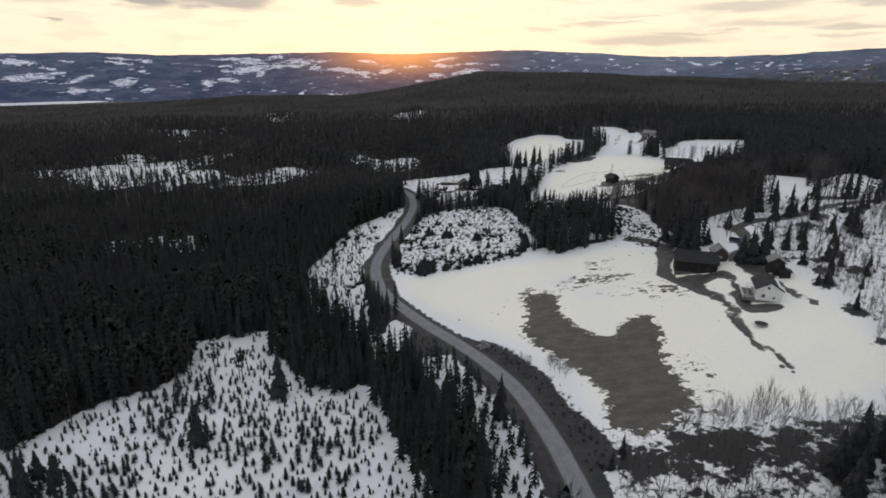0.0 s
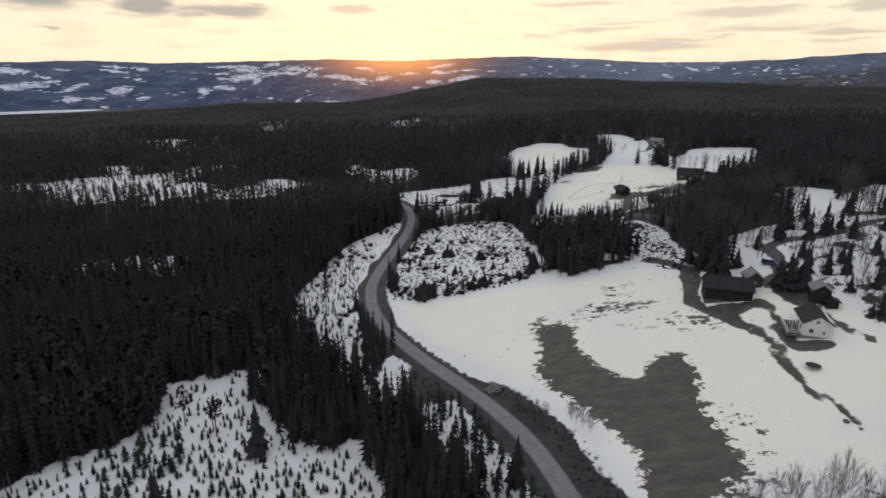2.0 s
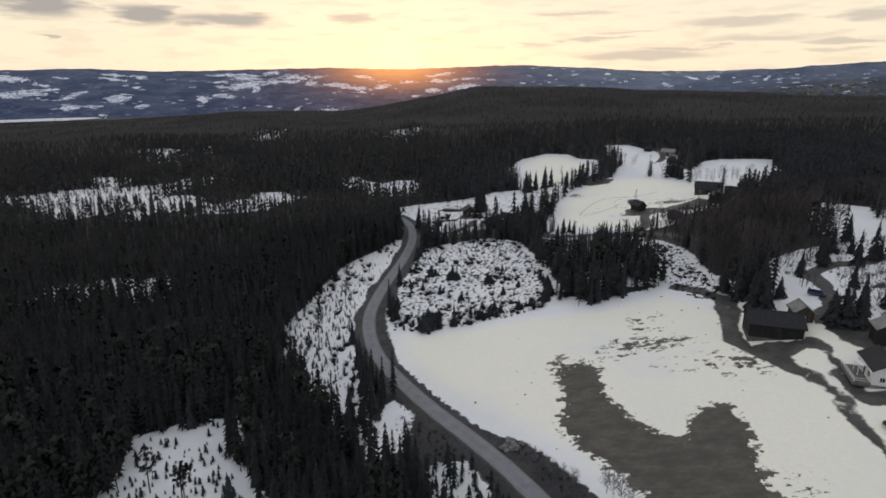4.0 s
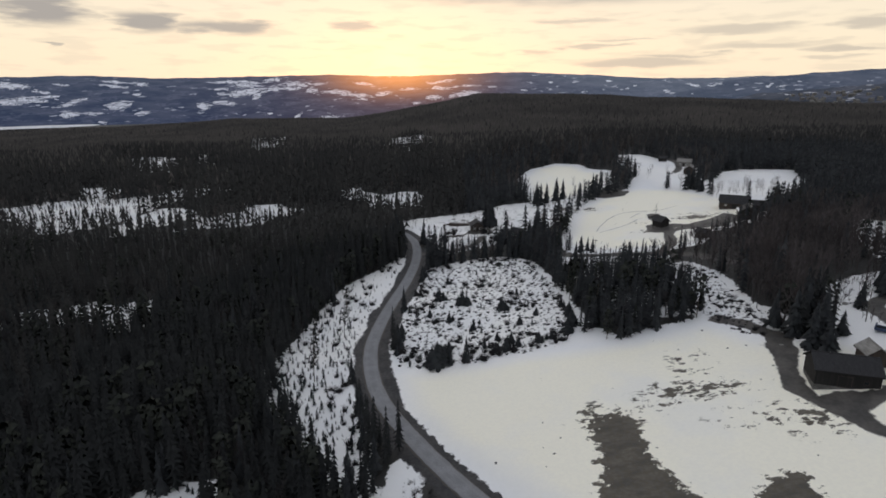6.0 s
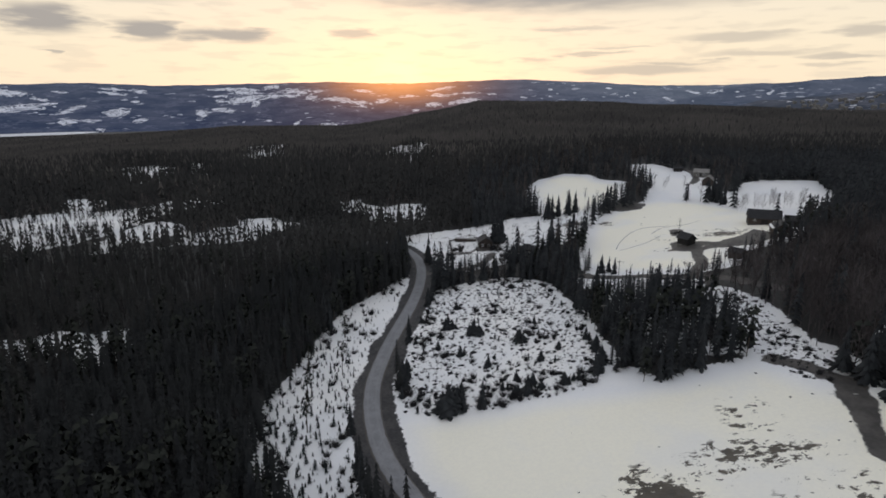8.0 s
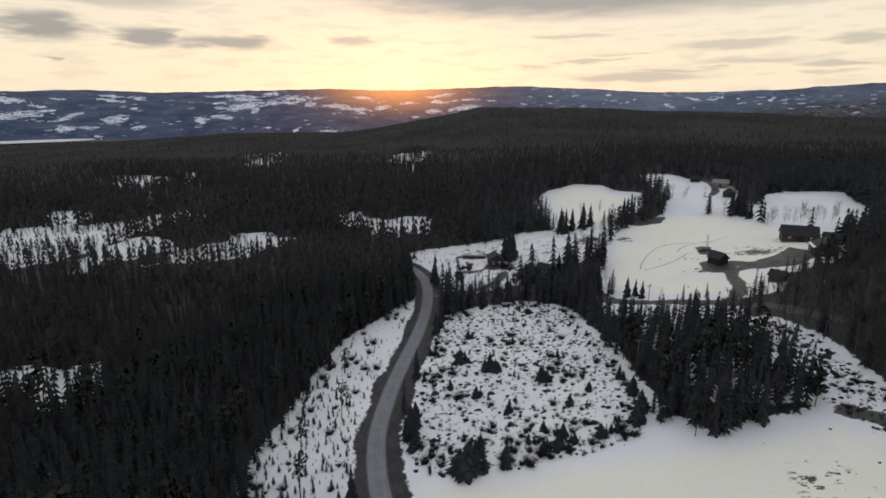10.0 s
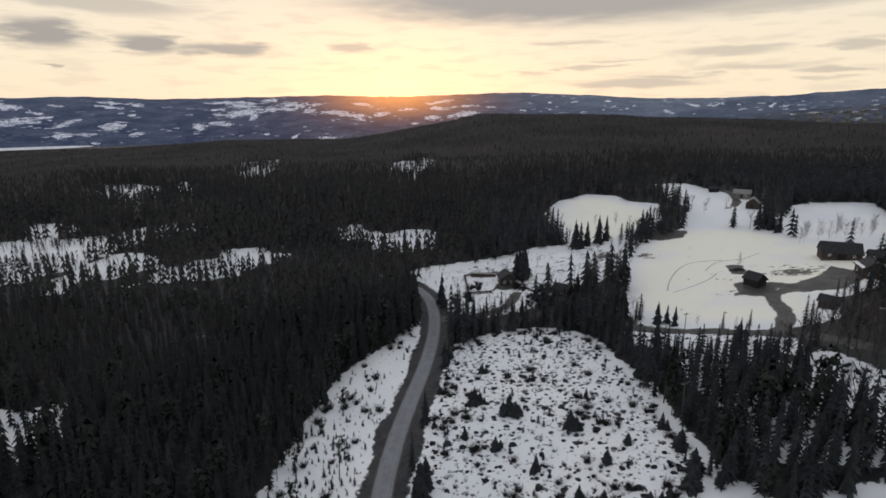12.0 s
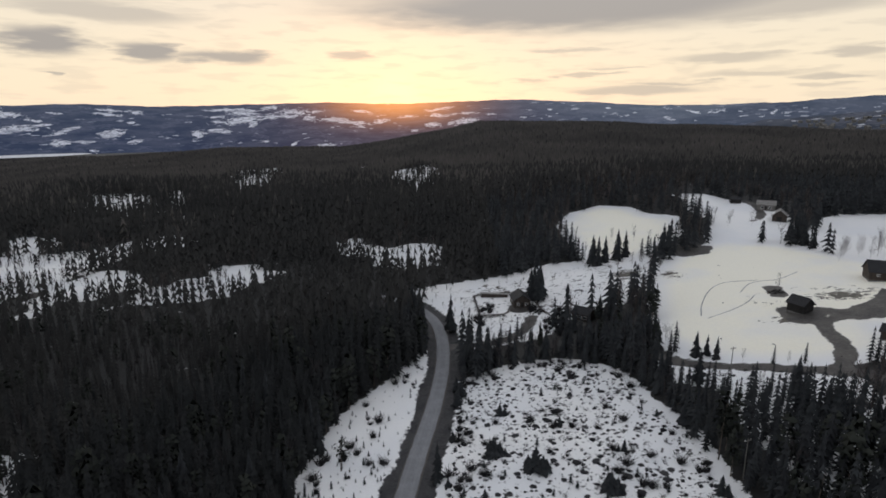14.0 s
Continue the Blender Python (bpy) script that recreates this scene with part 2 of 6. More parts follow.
def hill_material(name, air_cold, air_warm):
    m, nt, b = shader(name)
    a = noise_tex(nt, 0.006, 6, (1, 1, 3))
    f = noise_tex(nt, 0.03, 5, (1, 1, 4))
    wood = blend(nt, ramp(nt, a, 0.35, 0.65), (0.020, 0.024, 0.032), (0.06, 0.062, 0.072))
    wood = blend(nt, ramp(nt, f, 0.5, 0.75, 0.0, 0.4), wood, (0.10, 0.10, 0.12))
    # patchwork of fields with hedges and copses between them
    place = nt.nodes.new("ShaderNodeCombineXYZ")
    nt.links.new(attribute(nt, "bearing"), place.inputs[0])
    nt.links.new(attribute(nt, "rise"), place.inputs[1])

    def patches(across, up, seed, hedge=False):
        warp = noise_tex(nt, 0.012, 3)
        mp = nt.nodes.new("ShaderNodeMapping")
        mp.inputs["Scale"].default_value = (across, up, 1)
        mp.inputs["Rotation"].default_value = (0, 0, radians(seed * 4 - 6))
        nt.links.new(calc3(nt, place.outputs[0], warp), mp.inputs[0])
        n = nt.nodes.new("ShaderNodeTexVoronoi")
        n.voronoi_dimensions = "2D"
        if hedge:
            n.feature = "DISTANCE_TO_EDGE"
        n.inputs["Scale"].default_value = 1.0
        n.inputs["Randomness"].default_value = 0.85
        nt.links.new(mp.outputs[0], n.inputs["Vector"])
        if hedge:
            return ramp(nt, n.outputs["Distance"], 0.02, 0.07)
        sep = nt.nodes.new("ShaderNodeSeparateColor")
        nt.links.new(n.outputs["Color"], sep.inputs[0])
        return sep.outputs[0]

    broad, narrow, hedges = patches(0.8, 4.6, 1), patches(2.4, 13.0, 2), patches(1.3, 6.5, 1, True)
    g = noise_tex(nt, 0.05, 6, (1, 0.8, 2.4), 0.65)
    edge = calc(nt, "ADD", attribute(nt, "farmland"), calc(nt, "MULTIPLY", calc(nt, "SUBTRACT", narrow, 0.66), 0.9))
    edge = calc(nt, "ADD", edge, calc(nt, "MULTIPLY", calc(nt, "SUBTRACT", g, 0.55), 1.6))
    col = blend(nt, calc(nt, "MULTIPLY", ramp(nt, edge, 0.0, 0.08), hedges), wood, (0.70, 0.70, 0.72))
    zone = noise_tex(nt, 0.0022, 3)
    fields = calc(nt, "MULTIPLY", ramp(nt, narrow, 0.965, 0.98), ramp(nt, zone, 0.44, 0.54, 0.0, 0.75))
    fields = calc(nt, "MULTIPLY", fields, ramp(nt, g, 0.42, 0.52))
    col = blend(nt, fields, col, (0.62, 0.63, 0.66))
    thawed = calc(nt, "MULTIPLY", ramp(nt, broad, 0.72, 0.76), ramp(nt, g, 0.40, 0.6, 0.0, 0.55))
    col = blend(nt, thawed, col, (0.125, 0.125, 0.15))
    nt.links.new(col, b.inputs["Base Color"])
    b.inputs["Roughness"].default_value = 0.95
    b.inputs["Specular IOR Level"].default_value = 0.0
    # air glow before the far hills, put into emission, warm under the sun
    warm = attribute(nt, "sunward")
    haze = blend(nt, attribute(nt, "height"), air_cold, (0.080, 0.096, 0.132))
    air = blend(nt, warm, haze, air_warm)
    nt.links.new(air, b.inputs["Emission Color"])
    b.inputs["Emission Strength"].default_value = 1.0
    return m


def glass_material():
    m, nt, b = shader("window_glass")
    b.inputs["Base Color"].default_value = (0.02, 0.025, 0.03, 1)
    b.inputs["Roughness"].default_value = 0.08
    b.inputs["Specular IOR Level"].default_value = 0.6
    return m


M_GROUND, M_ROAD, M_GLASS = ground_material(), asphalt_material(), glass_material()
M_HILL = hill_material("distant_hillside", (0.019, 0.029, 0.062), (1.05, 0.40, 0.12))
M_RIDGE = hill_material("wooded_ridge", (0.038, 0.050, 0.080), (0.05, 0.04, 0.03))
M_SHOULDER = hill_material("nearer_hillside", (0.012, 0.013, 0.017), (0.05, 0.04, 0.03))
M_SPRUCE = material("spruce_needles", (0.0235, 0.0255, 0.0265), (0.0340, 0.0358, 0.0362), 0.12, 0.9, 0.0, None, 0.13, 0, 0.1)
# lighter copy of the spruce colour, with the veil of glare painted in
M_VEILSPRUCE = material("veiled_spruce_needles", (0.029, 0.032, 0.035), (0.047, 0.050, 0.053), 0.5, 0.9, 0.0, None, 0.2, 0, 0.1)
# the spruce colour again, greyed and lightened as haze for trees farther off
M_HAZESPRUCE = material("haze_paled_spruce_needles", (0.0300, 0.0303, 0.0302), (0.0450, 0.0442, 0.0420), 0.07, 0.9, 0.0, None, 0.12, 0, 0.1)
M_YOUNG = material("young_spruce_needles", (0.020, 0.026, 0.028), (0.040, 0.049, 0.049), 2.0, 0.9, 0.0, None, 0.3, 0, 0.1)
M_PINE = material("pine_needles", (0.020, 0.0225, 0.020), (0.033, 0.036, 0.030), 0.3, 0.9, 0.0, None, 0.12, 0, 0.1)
# far forest colour, lightened and browned to stand in for sunlit haze
M_HAZEWOOD = material("haze_paled_woodland", (0.066, 0.063, 0.060), (0.104, 0.096, 0.088), 0.03, 0.95, 0.0, None, 0.10, 0, 0.0)
M_WOODTWIG = material("grey_brown_twigs", (0.052, 0.046, 0.047), (0.105, 0.093, 0.092), 0.2, 0.9, 0.0, None, 0.25, 0, 0.1)
M_DARKTWIG = material("dark_alder_twigs", (0.030, 0.028, 0.030), (0.060, 0.054, 0.055), 0.3, 0.9, 0.0, None, 0.2, 0, 0.1)
M_TWIG = material("bare_twigs", (0.06, 0.052, 0.05), (0.12, 0.105, 0.10), 0.6, 0.9, 0.0, None, 0.3, 0, 0.1)
M_BIRCHTWIG = material("birch_twigs", (0.17, 0.16, 0.165), (0.30, 0.285, 0.28), 0.6, 0.9, 0.0, None, 0.3, 0, 0.1)
M_SHRUB = material("dark_shrub_twigs", (0.024, 0.025, 0.028), (0.052, 0.050, 0.052), 0.6, 0.9, 0.0, None, 0.35, 0, 0.1)
M_BARK = material("grey_brown_bark", (0.05, 0.042, 0.036), (0.14, 0.115, 0.095), 3.0, 0.9, 0.4, (1, 1, 0.3))
M_BIRCH = material("birch_bark", (0.16, 0.15, 0.14), (0.42, 0.40, 0.38), 4.0, 0.8, 0.3, (1, 1, 2.5))
M_WHITE = material("white_painted_boards", (0.66, 0.66, 0.65), (0.80, 0.80, 0.78), 1.5, 0.6, 0.3, (6, 6, 0.3))
M_TRIM = material("white_trim_paint", (0.72, 0.72, 0.71), (0.82, 0.82, 0.8), 2.0, 0.55, 0.1)
M_DARKWOOD = material("tarred_dark_boards", (0.010, 0.010, 0.010), (0.024, 0.022, 0.021), 2.0, 0.75, 0.5, (5, 5, 0.3))
M_BROWNWOOD = material("weathered_brown_boards", (0.034, 0.028, 0.025), (0.074, 0.058, 0.048), 2.0, 0.8, 0.5, (5, 5, 0.3))
M_GREYWOOD = material("silver_grey_boards", (0.10, 0.097, 0.09), (0.22, 0.21, 0.195), 2.0, 0.8, 0.5, (5, 5, 0.3))
M_TILE = material("dark_roof_tiles", (0.013, 0.0135, 0.016), (0.031, 0.031, 0.034), 3.0, 0.6, 0.7, (1, 6, 1))
M_SHEET = material("grey_roof_sheet", (0.17, 0.165, 0.155), (0.32, 0.31, 0.295), 1.2, 0.55, 0.4, (6, 1, 1))
M_SNOWCAP = material("roof_snow", (0.74, 0.75, 0.77), (0.86, 0.86, 0.85), 1.5, 0.7, 0.4)
M_TRODDEN = material("trodden_snow", (0.10, 0.10, 0.105), (0.58, 0.58, 0.59), 1.6, 0.8, 0.4)
M_STONE = material("field_stone", (0.08, 0.078, 0.075), (0.24, 0.235, 0.225), 1.5, 0.9, 0.7, None, 0.3)
M_STEEL = material("dull_galvanised_steel", (0.18, 0.18, 0.19), (0.30, 0.30, 0.31), 3.0, 0.5, 0.1, None, 0, 0.8)
M_MAT = material("black_trampoline_mat", (0.012, 0.012, 0.014), (0.03, 0.03, 0.034), 4.0, 0.7, 0.2)
M_BLUE = material("blue_car_paint", (0.035, 0.055, 0.11), (0.05, 0.075, 0.14), 2.0, 0.3, 0.0, None, 0, 0.3, 0.5)
M_RUBBER = material("black_rubber", (0.012, 0.012, 0.012), (0.025, 0.025, 0.025), 5.0, 0.85, 0.2)
M_WATER = material("frozen_lake", (0.62, 0.64, 0.68), (0.78, 0.79, 0.81), 0.004, 0.6, 0.0)

# ---- the lie of the land ----
HILLOCKS_X, HILLOCKS_Y, HILLOCK_R = (-260, -140, -60, 20, 100, 190), (60, 170, 280, 400, 540), 95.0
HILLOCKS = [-2.9, -8.0, -7.3, -7.5, -1.8, 1.9, -5.4, -0.5, 1.5, -6.5, 1.6, 6.5, -8.2, -1.8, -10.5, -6.2, 8.9, 0.5, -10.0, 12.5, -7.8, -7.1, 3.3, -7.2, -1.2, 1.1, -2.9, 1.5, 6.2, 10.2]
CREST_U = (-0.8, -0.66, -0.58, -0.5, -0.44, -0.4, -0.3, -0.2, -0.155, -0.107, -0.06, -0.013, 0.034, 0.08, 0.175, 0.27, 0.315, 0.41, 0.5, 0.62, 0.8)
CREST_Z = (-33, -17, -13, -9, -3, 3, 1, 1, 10, 22, 37, 50, 65, 66, 65, 63, 59, 56, 53, 47, 47)


def land(x, y):
    """Height of the ground: low hillocks near by, a wooded crest a mile off, a valley beyond it."""
    x, y = np.asarray(x, float), np.asarray(y, float)
    near = 17.3 + 4.3 * np.clip(x, -300, 300) / 200
    for k, a in enumerate(HILLOCKS):
        near = near + a * np.exp(-((x - HILLOCKS_X[k % 6]) ** 2 + (y - HILLOCKS_Y[k // 6]) ** 2) / (2 * HILLOCK_R ** 2))
    yy = np.maximum(y - 75, 1)
    r = np.hypot(x, yy)
    u = np.clip(x / np.maximum(yy, np.abs(x) * 0.8 + 1), -1.2, 1.2)
    crest = np.interp(u, CREST_U, CREST_Z)
    k = smooth(520, 1450, r)
    far = crest + (-74 - crest) * smooth(1550, 2700, r)
    behind = smooth(-150, -900, y)
    return (near * (1 - k) + far * k) * (1 - behind) + 10 * behind


ROAD = [(34, -260), (32, -60), (30, 30), (27, 62), (24.5, 82), (21.5, 101), (16, 121), (9, 135.5), (1, 148), (-8, 160.5), (-16.5, 173.5),
        (-25.2, 189), (-30.8, 205), (-33.8, 224), (-33.2, 244), (-31.0, 264), (-27.6, 288), (-25.7, 310), (-25.9, 329),
        (-28.5, 346), (-34, 358), (-42, 367), (-53, 373)]
LANES = [[(-26.5, 327), (-18, 326), (-8, 327), (2, 333), (8, 345)],
         [(38, 301), (44, 294), (53, 287.5), (65, 280), (74, 275), (84, 266), (92, 250)],
         [(74, 275.5), (82, 285), (86, 297), (89, 305), (98, 308), (112, 311), (130, 318)],
         [(129.3, 442.5), (140.1, 441.6), (148.3, 451.7), (152.4, 464.1), (153.1, 474.8)],
         [(176, 217), (151, 215.5), (136, 210.5), (124, 207), (113, 208), (105.5, 203), (103, 193), (98.5, 184), (92, 178)]]


def curve_points(pts, step=2.0):
    """A smooth line through the given points."""
    p = np.array(pts, float)
    p = np.vstack([2 * p[0] - p[1], p, 2 * p[-1] - p[-2]])
    out = []
    for i in range(1, len(p) - 2):
        n = max(2, int(np.hypot(*(p[i + 1] - p[i])) / step))
        for k in np.arange(n) / n:
            a, b, c, d = p[i - 1], p[i], p[i + 1], p[i + 2]
            out.append(0.5 * (2 * b + (c - a) * k + (2 * a - 5 * b + 4 * c - d) * k * k + (3 * b - a - 3 * c + d) * k ** 3))
    out.append(p[-2])
    return np.array(out)


def line_distance(x, y, line):
    best = np.full(np.shape(x), 1e9)
    side = np.zeros(np.shape(x))
    for (ax, ay), (bx, by) in zip(line[:-1], line[1:]):
        dx, dy = bx - ax, by - ay
        k = np.clip(((x - ax) * dx + (y - ay) * dy) / (dx * dx + dy * dy), 0, 1)
        d = np.hypot(x - ax - k * dx, y - ay - k * dy)
        c = (x - ax) * dy - (y - ay) * dx
        side = np.where(d < best, c, side)
        best = np.minimum(best, d)
    return best, np.sign(side)


def inside(x, y, poly):
    """Metres to the outline of a plan shape, positive inside it."""
    p = np.array(poly, float)
    q = np.roll(p, -1, 0)
    odd = np.zeros(np.shape(x), bool)
    best = np.full(np.shape(x), 1e9)
    for (ax, ay), (bx, by) in zip(p, q):
        dx, dy = bx - ax, by - ay
        k = np.clip(((x - ax) * dx + (y - ay) * dy) / (dx * dx + dy * dy), 0, 1)
        best = np.minimum(best, np.hypot(x - ax - k * dx, y - ay - k * dy))
        cross = (ay > y) != (by > y)
        odd ^= cross & (x < ax + (y - ay) / (dy if dy else 1e-9) * dx)
    return np.where(odd, best, -best)


def bog_depth(x, y, shapes):
    """Metres into the nearest bog, with ragged edges."""
    rag = 6.5 * ripple(x * 0.6, y, 12, 3) + 4.5 * ripple(x * 0.7, y, 4.5, 1) - 2.0
    return np.max([inside(x, y, p) for p in shapes], 0) + rag


def nearest_level(x, y, line):
    """Height of the land at the nearest point of a line, and the distance to it."""
    best, px, py = np.full(np.shape(x), 1e9), np.zeros(np.shape(x)), np.zeros(np.shape(x))
    for (ax, ay), (bx, by) in zip(line[:-1], line[1:]):
        dx, dy = bx - ax, by - ay
        k = np.clip(((x - ax) * dx + (y - ay) * dy) / (dx * dx + dy * dy), 0, 1)
        qx, qy = ax + k * dx, ay + k * dy
        d = np.hypot(x - qx, y - qy)
        m = d < best
        best, px, py = np.where(m, d, best), np.where(m, qx, px), np.where(m, qy, py)
    return land(px, py), best


def surface(x, y):
    """The ground as built: the land, its unevenness, and the bench and ditches of the road."""
    x, y = np.asarray(x, float), np.asarray(y, float)
    z = land(x, y)
    flat_x, flat_y = x.ravel(), y.ravel()
    near = np.where((np.abs(flat_x) < 150) & (flat_y < 420) & (flat_y > -280))[0]
    lev, dist = z.ravel().copy(), np.full(flat_x.shape, 99.0)
    if len(near):
        lev[near], dist[near] = nearest_level(flat_x[near], flat_y[near], road_line)
    lev, dist = lev.reshape(x.shape), dist.reshape(x.shape)
    z = z + 0.3 * ripple(x, y, 14) * smooth(6, 16, dist) * smooth(2500, 600, np.hypot(x, y))
    k = smooth(11.0, 3.6, dist)
    z = z * (1 - k) + (lev - 0.12) * k
    return z - 0.55 * smooth(1.7, 0.0, np.abs(dist - 4.9))


def land_z(x, y):
    return float(surface(np.array([x]), np.array([y]))[0])


# plan shapes of the open ground
PLANTING = [(-118, 85), (-99, 103), (-94, 110), (-88, 122), (-78, 127), (-74, 139), (-78, 153), (-69, 158), (-59, 161), (-52, 143),
            (-41, 130), (-30, 124), (-23, 127), (-16, 111), (-13, 102), (-6, 88), (-4, 55), (-110, 45)]
STRIP = [(-10, 141), (-1, 143), (4, 132), (9, 122), (14, 113), (16, 101), (17, 87), (18, 55), (6, 55), (7, 87), (8, 100), (4, 112), (-2, 120), (-5, 129), (-9, 133)]
CUTTING = [(-19, 159), (-15, 161), (-0.5, 149), (2, 143), (-12, 144), (-18.5, 149)]
LANEBANK = [(87, 184), (91, 200), (97, 214), (108, 216), (108, 200), (103, 186), (95, 181)]
GAP = [(-24, 142), (-22, 158), (-21, 166), (-16, 170), (-12, 166), (-16, 146)]
VERGE = [(-31, 322), (-38, 308), (-50, 288), (-54, 272), (-57, 250), (-58, 231), (-60, 219), (-61, 209), (-54, 190), (-40, 172),
         (-26, 152), (-28, 172), (-33, 192), (-38, 212), (-38, 226), (-36, 246), (-33, 282), (-29, 305)]
CUTOVER = [(-22, 298), (-14, 303), (-6, 307), (12, 308), (25, 296), (29, 272), (32, 260), (31, 245), (33, 226), (24, 211.5), (7, 208.5),
           (-10, 207.5), (-23, 208), (-26, 220), (-27, 237), (-24, 258), (-22, 280)]
FIELD = [(-26, 207), (14, 211), (34, 210), (56, 212), (66, 211), (73, 199), (90, 190), (104, 178), (108, 160), (106, 135), (104, 118),
         (100, 104), (87, 99), (73, 97), (60, 100), (50, 103), (40, 99), (33, 102), (30, 106), (28, 118), (26, 130), (21, 130),
         (16, 141), (11, 146), (5, 150), (-2, 157), (-12, 170), (-21, 187)]
SPARSE = [(98, 195), (100, 218), (116, 222), (150, 222), (175, 214), (172, 190), (142, 150), (118, 116), (102, 112), (104, 135), (107, 160), (103, 178)]
PASTURE_A = [(141, 262), (160, 290), (170, 276), (152, 240), (138, 216), (126, 222)]
PASTURE_B = [(152, 233), (173, 265), (206, 292), (192, 246), (166, 222)]
SLOPE = [(67, 255), (77, 260), (82, 243), (79, 218), (83, 204), (72, 197), (65, 211), (66, 224)]
BANK = [(38, 299), (55, 285), (75, 273), (72, 264), (52, 274), (37, 288)]
UPPER = [(43, 313), (52, 342), (62, 373), (79, 395), (109, 411), (129, 398), (142, 372), (148, 353), (146, 335), (138, 318), (120, 300), (100, 296),
         (92, 280), (75, 279), (53, 290), (45, 301)]
KNOLL = [(40, 463), (50, 483), (70, 493), (84, 483), (90, 465), (104, 455), (93, 425), (65, 399), (42, 406)]
FARM = [(119, 502), (135, 498), (151, 466), (160, 452), (150, 425), (135, 400), (113, 411), (120, 440), (116, 469)]
EAST = [(134, 393), (172, 436), (190, 446), (222, 446), (205, 395), (168, 352), (150, 345), (146, 362)]
CROFT = [(-37, 381), (-22, 387), (4, 394), (25, 404), (42, 403), (73, 398), (61, 373), (42, 350), (20, 342), (8, 328), (-14, 325), (-22, 329), (-25, 348), (-32, 365)]
BOG_A = [(-322, 412), (-292, 436), (-262, 438), (-250, 440), (-222, 442), (-205, 452), (-183, 462), (-163, 440), (-180, 424), (-196, 408), (-198, 376), (-212, 361), (-238, 364), (-276, 388), (-312, 398)]
BOG_B = [(-158, 352), (-155, 364), (-145, 380), (-134, 396), (-116, 399), (-105, 393), (-107, 378), (-114, 369), (-128, 360), (-146, 350)]
BOG_C = [(-172, 236), (-164, 252), (-148, 262), (-128, 262), (-112, 248), (-122, 242), (-140, 244), (-155, 234), (-165, 224)]
BOG_D = [(-90, 450), (-73, 456), (-60, 436), (-45, 448), (-27, 445), (-28, 418), (-47, 412), (-60, 414), (-80, 426)]
FAR_BOGS = [[(-92, 660), (-98, 830), (-45, 880), (-25, 740), (-50, 610)], [(-165, 840), (-151, 980), (-118, 870), (-130, 740)],
            [(-375, 670), (-303, 660), (-258, 585), (-234, 530), (-285, 536), (-320, 579)], [(-311, 860), (-320, 960), (-283, 1020), (-205, 782), (-186, 640), (-214, 625)],
            [(-300, 682), (-286, 695), (-231, 592), (-205, 515), (-221, 523)], [(-720, 1190), (-700, 1310), (-600, 1310), (-620, 1190)]]
BARE_EARTH = [(65.0, 211.0), (72.0, 202.0), (75.0, 193.0), (71.0, 183.0), (66.0, 176.0), (69.0, 175.0), (76.0, 184.0), (80.0, 196.0), (76.0, 205.0), (69.0, 214.0)]
BOG_E = [(-204, 362), (-197, 378), (-189, 390), (-175, 401), (-160, 387), (-160, 373), (-170, 364), (-181, 353), (-189, 348)]
BOG_F = [(-296, 472), (-294, 488), (-275, 488), (-254, 466), (-252, 444), (-266, 434)]
# dark patches by the upper farm, coloured like the tracks
FARM_PATCHES = [[(77, 414), (90, 410), (101, 403), (94, 392), (83, 392), (74, 402)], [(92, 346), (97, 342), (95, 332), (92, 328), (88, 333)], [(84, 323), (91, 321), (95, 313), (91, 306), (84, 306), (81, 310)]]
FARMGAP = [(100, 400), (112, 402), (122, 408), (132, 406), (136, 400), (140, 404), (150, 412), (148, 432), (131, 442), (120, 440), (108, 425)]
HEADLAND = [(29, 98), (44, 98.5), (60, 97), (88, 96.5), (88, 100), (60, 104), (44, 106), (29, 108)]
FOOT = [(-27, 204), (0, 207), (36, 208), (37, 217), (-2, 217), (-27, 221)]
EDGEWAY = [(-24, 220), (-20, 262), (-18, 298), (-22, 300), (-26, 262), (-29, 226)]
OPEN = [FARMGAP, HEADLAND, FOOT, EDGEWAY, PLANTING, STRIP, GAP, VERGE, CUTOVER, FIELD, SPARSE, PASTURE_A, PASTURE_B, SLOPE, BANK, UPPER, KNOLL, FARM, EAST, CROFT, LANEBANK]
BOGS = [BOG_A, BOG_B, BOG_C, BOG_D, BOG_E, BOG_F] + FAR_BOGS
THIN = [[(47, 224), (61, 219), (66, 250), (64, 272), (48, 282), (44, 262)]]
THICKET = [(31, 97), (48, 101), (60, 98.5), (86, 97.5), (100, 88), (64, 55), (34, 60)]
MELT = [(23, 178), (33, 174), (34, 157), (38, 147), (44, 141), (48, 149), (57, 151), (58, 142), (53, 127), (54, 117), (54, 108), (46, 104), (40, 100),
        (34, 104), (33, 108), (36, 116), (34, 122), (29, 132), (23, 141), (20, 148), (23, 163)]
DRIVE = [(71, 199), (75.5, 192), (74.5, 186), (72.5, 180), (72.3, 171), (79, 170.5), (86, 171), (88, 165.5), (85.3, 164), (82.5, 166), (78.2, 164.6), (77.2, 160), (79.2, 155), (78.4, 146),
         (77.4, 137), (76.9, 128.5), (79.4, 119), (79.5, 114.5), (77.5, 114.5), (76.5, 121), (74.3, 128), (74, 135), (75, 145), (75, 153), (71.5, 162), (68.5, 170), (66.3, 175), (68, 181), (71, 184)]
YARD = [(85, 164.5), (82.5, 158), (80.6, 152), (79.8, 146), (81, 142.3), (85.5, 141), (90.5, 141.6), (91.5, 145), (84, 147.5), (84.5, 153), (86, 159), (87.5, 165)]
BACKYARD = [(89.5, 174), (91.5, 164.5), (94.5, 158), (95.5, 148), (97.5, 141), (99.5, 142), (98, 150), (96.5, 159), (99, 163), (101, 172), (97, 177)]
